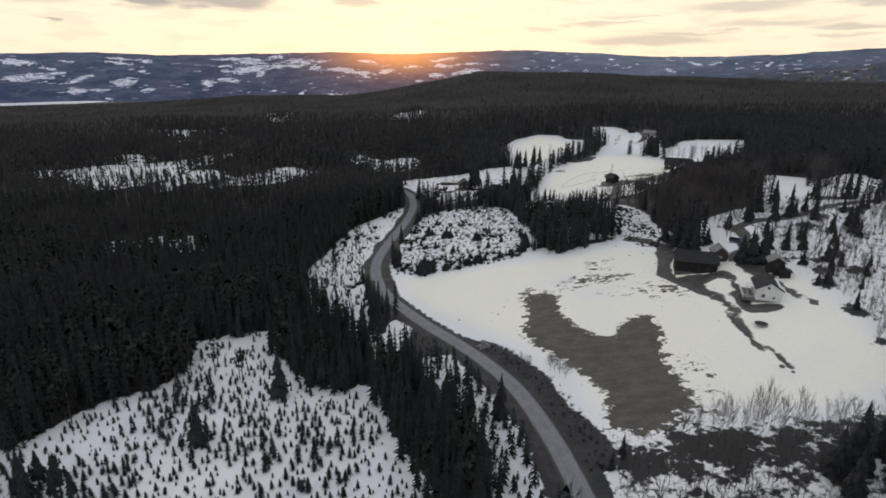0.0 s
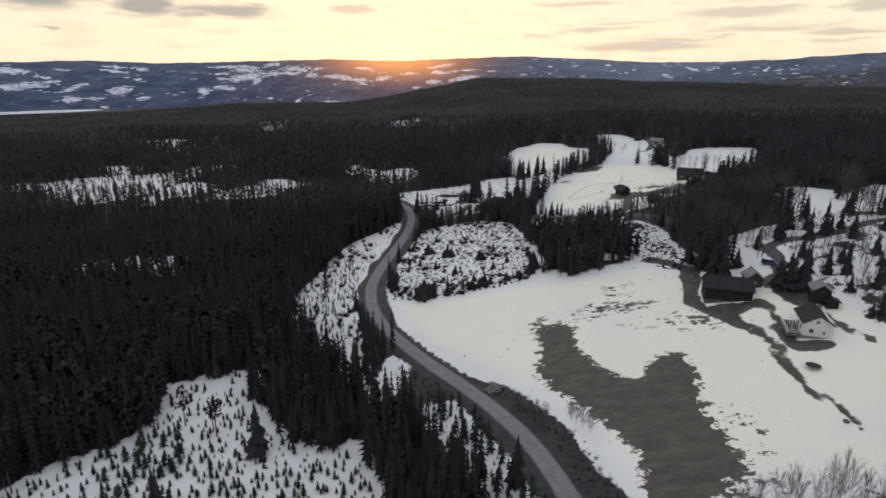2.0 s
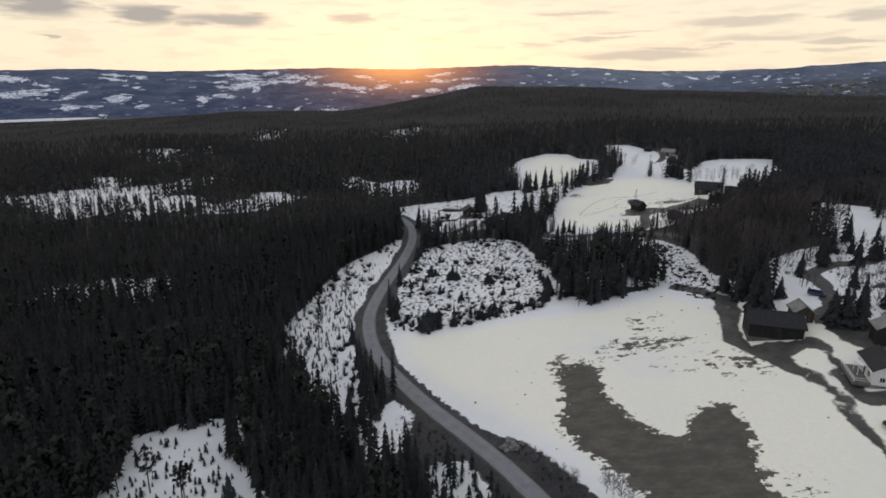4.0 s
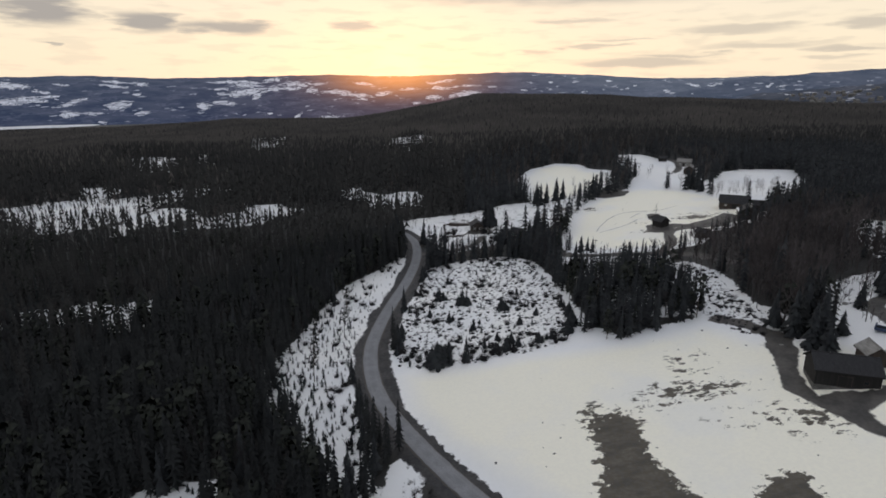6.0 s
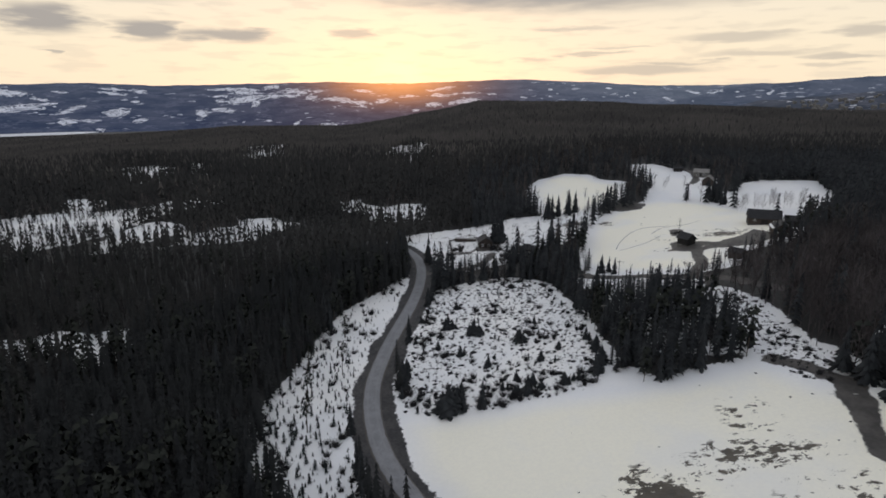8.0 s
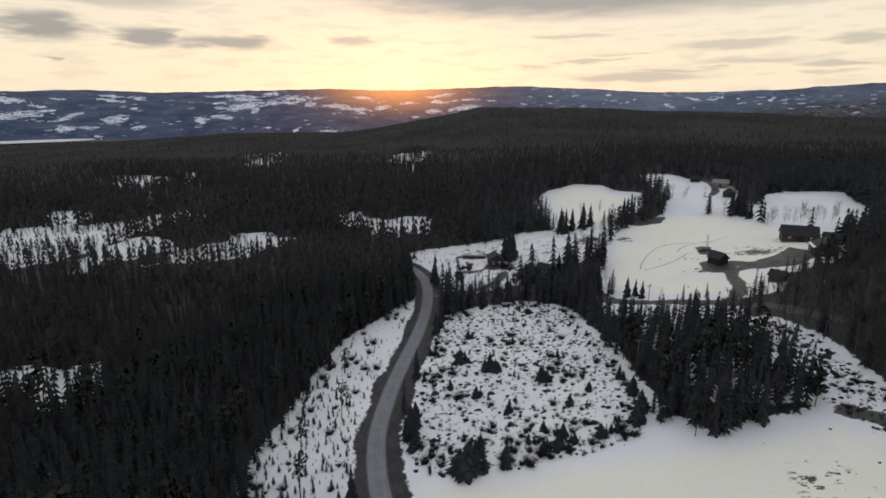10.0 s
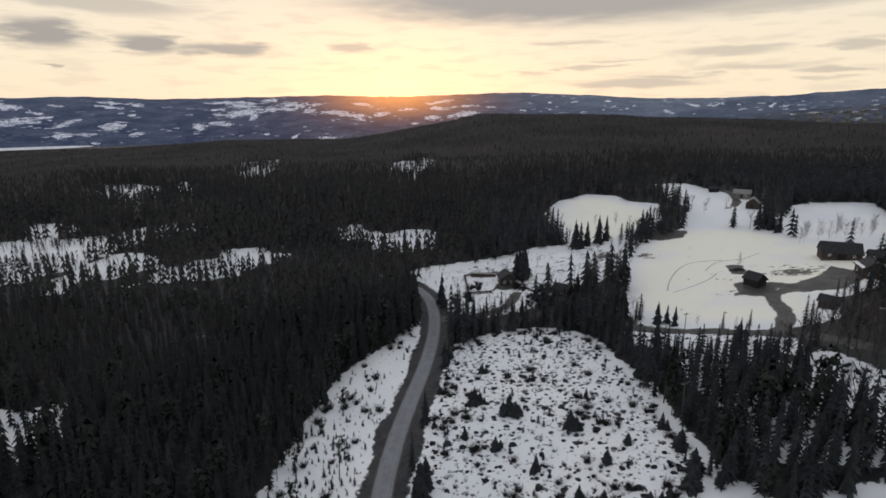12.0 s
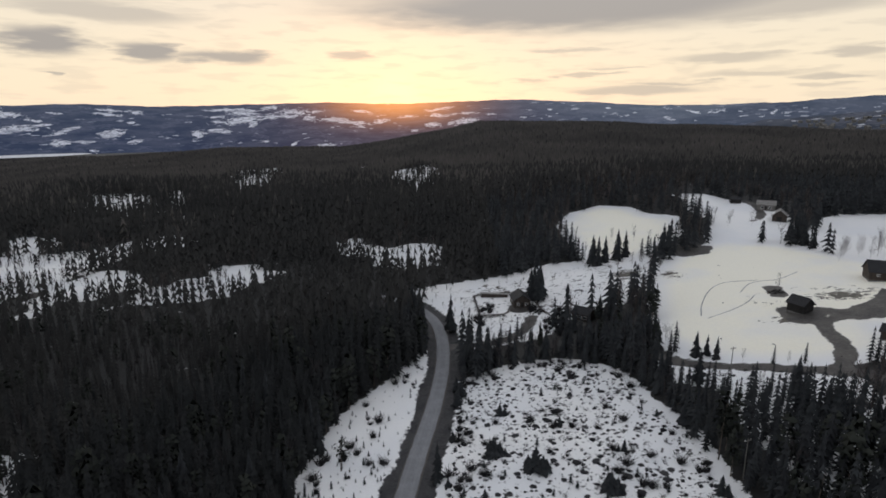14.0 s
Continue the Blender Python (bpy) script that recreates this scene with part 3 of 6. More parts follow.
BARNYARD = [(84, 318), (86, 312), (95, 311), (98, 303), (110, 300), (128, 312), (124, 330), (112, 318), (100, 312), (94, 318)]


def grid_axis(parts):
    out = []
    for a, b, n in parts:
        out += list(np.linspace(a, b, n, endpoint=False))
    return np.array(out + [parts[-1][1]])


def mesh_from(name, verts, faces, mat, attrs=None, flat=True, normals=None):
    """A mesh from arrays of corners and of triangles or quads."""
    me = bpy.data.meshes.new(name)
    verts, faces = np.asarray(verts, np.float32), np.asarray(faces, np.int32)
    n = faces.shape[1]
    if normals is not None:
        a, b, c = (verts[faces[:, k]] for k in range(3))
        wrong = (np.cross(b - a, c - a) * np.asarray(normals)[faces].sum(1)).sum(1) < 0
        faces = np.where(wrong[:, None], faces[:, ::-1], faces)
    me.vertices.add(len(verts))
    me.vertices.foreach_set("co", verts.ravel())
    me.loops.add(faces.size)
    me.loops.foreach_set("vertex_index", faces.ravel())
    me.polygons.add(len(faces))
    me.polygons.foreach_set("loop_start", np.arange(0, faces.size, n, dtype=np.int32))
    me.polygons.foreach_set("use_smooth", np.full(len(faces), not flat or normals is not None))
    for key, v in (attrs or {}).items():
        at = me.attributes.new(key, "FLOAT", "POINT")
        at.data.foreach_set("value", np.asarray(v, np.float32).ravel())
    me.update()
    me.validate()
    if normals is not None:
        me.normals_split_custom_set_from_vertices(np.asarray(normals, np.float32))
    me.materials.append(mat)
    return me


def quads(nx, ny):
    i = np.arange(nx * ny).reshape(ny, nx)
    return np.stack([i[:-1, :-1], i[:-1, 1:], i[1:, 1:], i[1:, :-1]], -1).reshape(-1, 4)


def ripple(x, y, s, k=0):
    """A cheap smooth unevenness between -1 and 1."""
    return (np.sin(x / s * 1.9 + 1.3 * np.sin(y / s * 1.1 + k)) + np.sin(y / s * 2.3 + 1.7 * np.sin(x / s * 0.9 + 2 * k)) + np.sin((x + y) / s * 1.3 + k)) / 3


road_line = curve_points(ROAD)
lane_lines = [curve_points(p) for p in LANES]

# ---- ground ----
gx = grid_axis([(-4300, -1200, 24), (-1200, -420, 40), (-420, -120, 56), (-120, 180, 132), (180, 420, 46), (420, 1200, 40), (1200, 4300, 24)])
gy = grid_axis([(-1500, -200, 14), (-200, 60, 30), (60, 420, 160), (420, 700, 44), (700, 1600, 60), (1600, 4300, 40)])
GX, GY = np.meshgrid(gx, gy)
d_road, s_road = line_distance(GX, GY, road_line)
open_in = np.max([inside(GX, GY, p) - (2.4 if p in (STRIP, GAP) else 0.0) for p in OPEN], 0)
bog_in = bog_depth(GX, GY, BOGS)
snow_in = np.maximum(open_in, bog_in)
GZ = surface(GX, GY)
melt = np.maximum(inside(GX, GY, MELT), -30)
for mx, my, ma, mb, lift in ((50, 179.3, 10, 2.6, 2.1), (67, 164.5, 5, 3.5, 1.6), (84, 312, 12, 6, 0.4), (108, 325, 14, 8, 0.2),
                             (54, 380, 9, 8, 0.4), (70, 372, 6, 8, 0.6), (2, 375, 12, 6, -0.2), (44, 104, 13, 5, 1.0), (22, 350, 12, 8, -0.5)):
    melt = np.maximum(melt, (1 - np.hypot((GX - mx) / ma, (GY - my) / mb)) * min(ma, mb) * 0.6 - 2.6 + lift)
speckle = np.full(GX.shape, -5.0)
for mx, my, ma, mb in ((53, 191, 7, 11), (68, 164, 11, 9), (48, 181, 14, 6), (56, 168, 12, 6), (55, 120, 9, 15), (46, 103, 14, 7), (30, 176, 14, 7), (100, 330, 26, 10), (60, 376, 10, 12), (48, 392, 20, 8), (0, 378, 22, 10), (20, 350, 16, 10), (76, 205, 9, 7)):
    speckle = np.maximum(speckle, (1 - np.hypot((GX - mx) / ma, (GY - my) / mb)) * 4)
track = -0.25 + np.max([inside(GX, GY, p) for p in [DRIVE, YARD, BACKYARD, BARNYARD, BARE_EARTH] + FARM_PATCHES] + [5.5 - np.hypot(GX - 4.5, GY - 355.5), 3.5 - np.hypot(GX - 23.5, GY - 335.5)] + [2.5 - line_distance(GX, GY, p)[0] for p in lane_lines], 0)
side_w = np.where(s_road > 0, 6.2, 5.4) + 1.2 * ripple(GX, GY, 9, 2)
roadside = np.where((GY > 92) & (GY < 172) & (s_road > 0), np.maximum(side_w, 9.5 + 1.5 * ripple(GX, GY, 9, 2)), side_w) - d_road
roadside = np.minimum(roadside, np.maximum(4.6 - d_road, 1.6 - 1.3 * inside(GX, GY, FIELD)))
scrub = np.max([inside(GX, GY, p) for p in (CUTOVER, SLOPE, BANK)] + [inside(GX, GY, CROFT) * 0.12], 0)
woodland = -np.maximum(snow_in, np.max([np.minimum(inside(GX, GY, p), -1.7) for p in THIN], 0)) - 2.2
in_thicket = inside(GX, GY, THICKET)
woodland = np.where(in_thicket > -3, np.minimum(in_thicket * 0.3 - 0.3, -0.05 + 1.0 * smooth(84, 94, GY) + 1.4 * smooth(70, 92, GX)), woodland)
woodland = np.where(inside(GX, GY, SPARSE) > 1.5, np.maximum(woodland, -0.85), woodland)
for mx, my, mr in ((106, 152, 5), (109, 159, 4), (104, 136, 5), (100.5, 121, 3.5), (118, 157, 5), (113, 166, 4), (120, 170, 5), (126, 196, 6), (135, 203, 6), (116, 190, 4), (146, 208, 6), (106, 170, 4)):
    woodland = np.maximum(woodland, (1 - np.hypot(GX - mx, (GY - my) * 0.7) / mr) * 4 - 2.0)
# crust: metres into the open fields, where snow takes the painted warm light
ground = new("ground", mesh_from("ground", np.stack([GX, GY, GZ], -1).reshape(-1, 3), quads(len(gx), len(gy)), M_GROUND,
             {"meadow": melt, "speckle": speckle, "track": track, "roadside": roadside, "woodland": woodland, "scrub": scrub, "crust": np.max([inside(GX, GY, p) for p in (FIELD, UPPER, KNOLL)], 0)}, False))
tagged(ground, "snow-covered ground with thawed brown meadow and forest floor", "ground", kind="structure")


# ---- road ----
def strip(name, line, half, lift, mat, label, cols=9):
    t = np.gradient(line, axis=0)
    t /= np.hypot(t[:, 0], t[:, 1])[:, None]
    nrm = np.stack([t[:, 1], -t[:, 0]], -1)
    a = np.linspace(-1, 1, cols)
    xy = line[:, None, :] + nrm[:, None, :] * (a[None, :, None] * half)
    z = surface(line[:, 0], line[:, 1])[:, None] + lift - 0.10 * a[None, :] ** 2
    top = np.concatenate([xy, z[..., None]], -1)
    # sloping shoulders down into the ground
    lo = top[:, [0, -1]].copy()
    lo[:, 0, :2] -= nrm * 0.5
    lo[:, 1, :2] += nrm * 0.5
    lo[..., 2] -= 0.6
    v = np.concatenate([lo[:, :1], top, lo[:, 1:]], 1)
    across = np.tile(np.concatenate([[-1.1], a, [1.1]]), len(line))
    ob = new(name, mesh_from(name, v.reshape(-1, 3), quads(cols + 2, len(line)), mat, {"across": across}, False))
    return tagged(ob, label, name, kind="structure")


strip("road", road_line, 2.35, 0.28, M_ROAD, "narrow worn grey asphalt country road winding between snowy verges")

# ---- far hills ----
SKYLINE = [(-180, 1.2), (-60, 1.2), (-38.4, 1.29), (-32.5, 1.51), (-27, 1.35), (-18, 1.64), (-12, 1.83), (-5.7, 1.7), (-1, 1.86), (3, 2.01), (6, 2.11),
           (13.6, 1.79), (17.7, 1.5), (22.8, 1.42), (27.4, 1.53), (30.8, 1.56), (33.4, 1.74), (36.2, 1.78), (60, 1.6), (180, 1.2)]
# azimuth, elevation, half width, half height in degrees and slope of the snowy farmland
FARMLAND_A = [(-37.88, 0.63, 1.45, 0.23, -0.08), (-34.51, 0.75, 0.49, 0.09, -0.08), (-35.86, 0.14, 0.54, 0.12, -0.12), (-37.42, -0.51, 2.11, 0.29, 0.07), (-35.35, -0.22, 0.61, 0.12, 0.11), (-33.96, -0.69, 1.12, 0.2, 0.24),
              (-34.24, -1.65, 0.77, 0.29, -0.02), (-30.61, 1.01, 0.92, 0.12, -0.09), (-30.65, 0.64, 1.13, 0.12, -0.08), (-28.63, 0.84, 0.64, 0.17, -0.07), (-28.99, -0.04, 0.35, 0.15, 0.2), (-32.55, -1.57, 0.9, 0.14, -0.04),
              (-30.52, -0.96, 1.07, 0.35, 0.17), (-28.9, -1.65, 0.67, 0.15, 0.2), (-32.0, -2.4, 0.35, 0.17, 0.11)]
FARMLAND_B = [(-23.73, -1.02, 0.59, 0.29, -0.01), (-21.86, -0.78, 1.4, 0.17, -0.04), (-21.21, 1.09, 1.89, 0.12, 0.03), (-19.87, 0.85, 1.53, 0.41, -0.03), (-20.01, 0.19, 2.14, 0.35, 0.1), (-18.96, -0.12, 0.47, 0.35, 0.44),
              (-22.05, 0.46, 0.96, 0.12, 0.03), (-17.55, 1.25, 0.76, 0.2, 0.11), (-17.3, 0.5, 0.46, 0.29, -0.11), (-15.36, 0.87, 1.56, 0.29, 0.0), (-15.8, 0.53, 1.29, 0.17, 0.02), (-12.96, 0.98, 0.85, 0.12, 0.13),
              (-13.86, 0.35, 0.66, 0.23, -0.08), (-11.47, 0.22, 1.47, 0.23, -0.02), (-9.65, -0.1, 1.54, 0.2, -0.05), (-8.98, -0.39, 0.49, 0.23, -0.11)]
FARMLAND_C = [(-7.0, 0.04, 0.83, 0.2, 0.13), (-4.37, 0.52, 0.97, 0.13, 0.06), (-9.02, 1.02, 0.95, 0.12, -0.08), (-3.69, -0.83, 0.56, 0.09, 0.1), (-1.96, -0.29, 0.89, 0.23, -0.06), (-1.24, 0.58, 1.17, 0.17, -0.05),
              (1.09, 0.04, 1.72, 0.29, 0.16), (1.31, 0.79, 1.38, 0.12, 0.04), (-1.32, 1.2, 1.25, 0.12, 0.15), (3.8, 0.71, 0.55, 0.09, 0.05), (-15.31, -2.03, 0.41, 0.17, 0.52), (-12.25, -2.19, 1.08, 0.15, 0.07),
              (-17.88, -1.77, 0.39, 0.12, 0.06), (7.48, 1.08, 0.41, 0.09, -0.07), (9.5, 1.15, 0.54, 0.12, -0.1), (11.89, 1.14, 0.53, 0.12, -0.0), (10.67, 1.72, 0.4, 0.08, -0.14)]
FARMLAND_D = [(15.61, 0.71, 0.34, 0.12, -0.6), (14.86, 1.23, 0.39, 0.12, -0.14), (16.69, 0.55, 0.37, 0.12, 0.13), (17.25, 0.75, 0.3, 0.12, -0.17), (6.96, 0.38, 0.41, 0.12, -0.2), (9.53, 0.51, 0.27, 0.09, -0.0),
              (20.16, 0.26, 0.62, 0.17, -0.29), (20.08, 1.14, 0.61, 0.12, -0.25), (22.36, 0.83, 0.72, 0.15, -0.28), (23.96, 0.81, 1.11, 0.23, 0.26), (25.97, 0.85, 0.44, 0.12, -0.01), (26.23, 0.39, 0.66, 0.12, -0.04),
              (28.43, 0.8, 0.49, 0.29, 0.62), (29.57, 0.66, 1.22, 0.15, 0.05), (30.55, 1.04, 0.39, 0.12, 0.1), (33.19, 1.58, 0.37, 0.07, -0.02), (27.53, 0.36, 0.63, 0.12, 0.15)]
EYE_X, EYE_Y, EYE_Z = -9.7, 72.0, 75.0


def far_hills(name, azs, r0, r1, rows, foot, crest_el, farmland, label, mat):
    k = np.linspace(0, 1, rows)
    A, K = np.meshgrid(np.radians(azs), k)
    R = r0 + (r1 - r0) * K
    top = EYE_Z + r1 * np.tan(np.radians(crest_el))
    rug = 6 * ripple(A * 3500, R, 170, 1) + 4 * ripple(A * 3500, R, 70, 3)
    Z = foot + (top[None, :] - foot) * (0.25 * K + 0.75 * K ** 0.8) + rug * np.sin(np.pi * np.clip(K, 0, 1)) ** 0.6
    Z = np.where(K >= 1, top[None, :] + 3 * ripple(A * 3500, R, 60, 2) + 2 * ripple(A * 3500, R, 23, 5), Z)
    X, Y = EYE_X + R * np.sin(A), EYE_Y + R * np.cos(A)
    az, el = np.degrees(A), np.degrees(np.arctan2(Z - EYE_Z, R))
    land_use = np.full(az.shape, -1.0)
    for a, e, w, h, lean in farmland:
        land_use = np.maximum(land_use, 1.1 - np.hypot((az - a) / w, (el - e - lean * (az - a)) / h))
    land_use -= 0.3 * smooth(2.0, 9.0, az)
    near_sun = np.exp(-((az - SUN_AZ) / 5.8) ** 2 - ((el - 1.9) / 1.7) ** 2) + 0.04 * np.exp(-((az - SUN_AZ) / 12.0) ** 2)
    # the back slope, down behind the crest
    back = np.stack([EYE_X + (r1 + 120) * np.sin(A[-1]), EYE_Y + (r1 + 120) * np.cos(A[-1]), np.full(len(azs), foot)], -1)
    v = np.concatenate([np.stack([X, Y, Z], -1).reshape(-1, 3), back])
    ob = new(name, mesh_from(name, v, quads(len(azs), rows + 1), mat, {
        # height: how much pale haze the emission holds, more uphill and to the right
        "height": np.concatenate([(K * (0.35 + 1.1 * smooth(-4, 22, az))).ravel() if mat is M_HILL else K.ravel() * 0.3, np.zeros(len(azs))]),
        "bearing": np.concatenate([az.ravel(), az[-1]]), "rise": np.concatenate([el.ravel(), el[-1]]),
        "farmland": np.concatenate([land_use.ravel(), np.full(len(azs), -1.0)]),
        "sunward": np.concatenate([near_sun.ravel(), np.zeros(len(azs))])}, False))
    return tagged(ob, label, "hills", kind="structure")


az_all = grid_axis([(-180, -45, 60), (-45, 45, 760), (45, 180, 60)])
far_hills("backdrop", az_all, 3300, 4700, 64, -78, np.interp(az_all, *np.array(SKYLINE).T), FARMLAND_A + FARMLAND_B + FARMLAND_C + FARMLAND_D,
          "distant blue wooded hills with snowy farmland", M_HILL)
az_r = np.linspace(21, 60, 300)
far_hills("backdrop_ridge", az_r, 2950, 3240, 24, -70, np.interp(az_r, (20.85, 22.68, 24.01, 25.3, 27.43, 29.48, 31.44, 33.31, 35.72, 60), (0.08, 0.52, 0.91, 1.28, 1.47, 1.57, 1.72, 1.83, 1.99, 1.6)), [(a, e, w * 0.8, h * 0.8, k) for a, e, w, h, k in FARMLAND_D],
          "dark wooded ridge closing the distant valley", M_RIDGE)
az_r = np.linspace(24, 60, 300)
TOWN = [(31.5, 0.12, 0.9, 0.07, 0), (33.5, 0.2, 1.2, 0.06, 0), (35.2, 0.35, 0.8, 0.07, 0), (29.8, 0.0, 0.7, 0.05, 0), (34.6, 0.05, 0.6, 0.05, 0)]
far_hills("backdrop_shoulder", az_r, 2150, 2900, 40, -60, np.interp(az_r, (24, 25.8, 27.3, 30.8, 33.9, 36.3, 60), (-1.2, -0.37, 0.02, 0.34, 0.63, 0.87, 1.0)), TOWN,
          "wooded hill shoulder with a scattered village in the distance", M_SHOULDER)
lake_u, lake_w, lake_c = Vector((-0.61, 0.79, 0)), Vector((0.79, 0.61, 0)), Vector((-1850, 2440, -62))
lake_v = [tuple(lake_c + lake_w * (270 * math.cos(a) * (1 + 0.25 * math.sin(3 * a))) + lake_u * (170 * math.sin(a) * (1 + 0.35 * math.sin(2 * a + 1)))) for a in np.linspace(0, 2 * math.pi, 60, endpoint=False)]
lake = new("water", mesh_from("water", lake_v + [tuple(lake_c)], [(i, (i + 1) % 60, 60) for i in range(60)], M_WATER))
tagged(lake, "pale frozen lake in the far valley", "lake", kind="structure")


# ---- trees ----
def spruce_shape(rng, tiers, spikes, droop=0.5, round_top=False):
    """Unit spruce crown: tiers of pointed boughs."""
    v, f = [], []
    for i in range(tiers):
        z0 = 1 - 0.93 * (i / tiers) ** 0.9
        z1 = 1 - 0.93 * ((i + 1.25) / tiers) ** 0.9
        z1 = max(z1, 0.03)
        r = (1 - z1) ** 0.8 * rng.uniform(0.8, 1.12) * (0.75 if i == tiers - 1 else 1)
        if round_top:
            r = math.sin(math.pi * min(1, 0.22 + 0.9 * i / tiers)) * rng.uniform(0.75, 1.15) * 0.95
            z0, z1 = 1 - 0.6 * i / tiers, 1 - 0.6 * (i + 0.9) / tiers
        a0, base = rng.uniform(0, 7), len(v)
        v.append((rng.uniform(-0.1, 0.1) if round_top else 0, rng.uniform(-0.1, 0.1) if round_top else 0, z0))
        for k in range(2 * spikes):
            a = a0 + math.pi * k / spikes + rng.uniform(-0.15, 0.15)
            rr = r * (rng.uniform(0.8, 1.15) if k % 2 == 0 else rng.uniform(0.24, 0.42))
            zz = z1 + (0 if k % 2 == 0 else (z0 - z1) * droop * 0.7) + rng.uniform(-0.012, 0.012)
            v.append((rr * math.cos(a), rr * math.sin(a), zz))
        f += [(base, base + 1 + k, base + 1 + (k + 1) % (2 * spikes)) for k in range(2 * spikes)]
    return np.array(v), np.array(f)


def rod(v, f, a, b, ra, rb, n=3):
    a, b = Vector(a), Vector(b)
    q = (b - a).to_track_quat("Z", "Y")
    base = len(v)
    for p, r in ((a, ra), (b, rb)):
        for k in range(n):
            w = q @ Vector((math.cos(2 * math.pi * k / n) * r, math.sin(2 * math.pi * k / n) * r, 0))
            v.append(tuple(p + w))
    for k in range(n):
        i, j = base + k, base + (k + 1) % n
        f += [(i, j, j + n), (i, j + n, i + n)]


def bare_shape(rng, limbs, twigs, spread=0.22, thin=0.0022, stem=0.012, plain=False):
    """Unit leafless tree: a stem, limbs and a haze of fine twigs; trunk and twigs apart."""
    tv, tf, v, f = [], [], [], []
    p = Vector((0, 0, -0.02))
    n = 2 if plain else 4
    for k in range(n):
        q = p + Vector((rng.uniform(-0.02, 0.02), rng.uniform(-0.02, 0.02), 0.96 / n))
        rod(tv, tf, p, q, stem * (1 - k * 0.92 / n), stem * (1 - (k + 1) * 0.92 / n) + 0.001)
        p = q
    for k in range(limbs):
        z = rng.uniform(0.12, 0.78)
        a, w = rng.uniform(0, 7), rng.uniform(0.35, 1.0) * spread * (1.15 - 0.5 * z)
        foot = Vector((rng.uniform(-0.01, 0.01), rng.uniform(-0.01, 0.01), z))
        end = Vector((math.cos(a) * w, math.sin(a) * w, min(1.02, z + rng.uniform(0.2, 0.42))))
        if plain:
            b = len(v)
            v += [(stem * 0.4, 0, z), (-stem * 0.2, stem * 0.35, z), tuple(end)]
            f.append((b, b + 1, b + 2))
        else:
            rod(v, f, foot, end, stem * 0.17, 0.0005)
        way = (end - foot).normalized()
        for _ in range(twigs // limbs):
            q = foot.lerp(end, rng.uniform(0.15, 1.0))
            d = (way + Vector((rng.uniform(-0.5, 0.5), rng.uniform(-0.5, 0.5), rng.uniform(0.0, 0.8)))).normalized() * rng.uniform(0.06, 0.17)
            side = d.cross(Vector((rng.uniform(-1, 1), rng.uniform(-1, 1), rng.uniform(-1, 1)))).normalized() * thin
            b = len(v)
            v += [tuple(q - side), tuple(q + side), tuple(q + d)]
            f.append((b, b + 1, b + 2))
    return np.array(tv), np.array(tf), np.array(v), np.array(f)


def tuft_shape(rng, tufts, size=0.34):
    """Unit pine crown: many small ragged tufts round an uneven dome."""
    v, f = [], []
    for _ in range(tufts):
        z = rng.uniform(0.28, 1.0)
        a, r = rng.uniform(0, 7), math.sqrt(rng.uniform(0.05, 1)) * math.sin(math.pi * min(1, 0.12 + 0.95 * (1 - z))) ** 0.7
        c = Vector((math.cos(a) * r * 0.85, math.sin(a) * r * 0.85, z))
        out = Vector((math.cos(a) + rng.uniform(-0.8, 0.8), math.sin(a) + rng.uniform(-0.8, 0.8), 0)) * size
        side = Vector((-out.y, out.x, 0)) * rng.uniform(0.5, 0.9)
        b = len(v)
        v += [tuple(c - side - out * 0.3 + Vector((0, 0, -0.02))), tuple(c + side - out * 0.3 + Vector((0, 0, -0.02))), tuple(c + out + Vector((0, 0, rng.uniform(-0.05, 0.03)))), tuple(c - out * 0.2 + Vector((0, 0, 0.055)))]
        f += [(b, b + 2, b + 3), (b + 2, b + 1, b + 3), (b + 1, b, b + 3)]
    return np.array(v), np.array(f)


def shrub_shape(rng, twigs, thin=0.012):
    v, f = [], []
    for _ in range(twigs):
        a, lean = rng.uniform(0, 7), rng.uniform(0.1, 1.0)
        s = Vector((rng.uniform(-0.3, 0.3), rng.uniform(-0.3, 0.3), -0.05))
        d = Vector((math.cos(a) * lean, math.sin(a) * lean, rng.uniform(0.5, 1.0)))
        side = d.cross(Vector((rng.uniform(-1, 1), rng.uniform(-1, 1), 0.2))).normalized() * thin
        b = len(v)
        v += [tuple(s - side), tuple(s + side), tuple(s + d)]
        f.append((b, b + 1, b + 2))
    return np.array(v), np.array(f)


def mound_shape(rng):
    """A tuft or stump heap: a ragged low lump."""
    v, f = [(0, 0, rng.uniform(0.6, 0.9))], []
    n = 6
    for ring, r, z in ((0, 0.5, 0.5), (1, 1.0, -0.1)):
        for k in range(n):
            a = 2 * math.pi * k / n + rng.uniform(-0.3, 0.3)
            q = r * rng.uniform(0.65, 1.3)
            v.append((q * math.cos(a), q * math.sin(a), z * rng.uniform(0.6, 1.3)))
    for k in range(n):
        j = (k + 1) % n
        f += [(0, 1 + k, 1 + j), (1 + k, 1 + n + k, 1 + n + j), (1 + k, 1 + n + j, 1 + j)]
    return np.array(v), np.array(f)


def leaf_normals(v):
    """Soft foliage normals, outwards and up from the stem."""
    n = np.stack([v[:, 0], v[:, 1], np.full(len(v), 0.8 * np.abs(v[:, :2]).max())], -1)
    return n / np.linalg.norm(n, axis=1)[:, None]


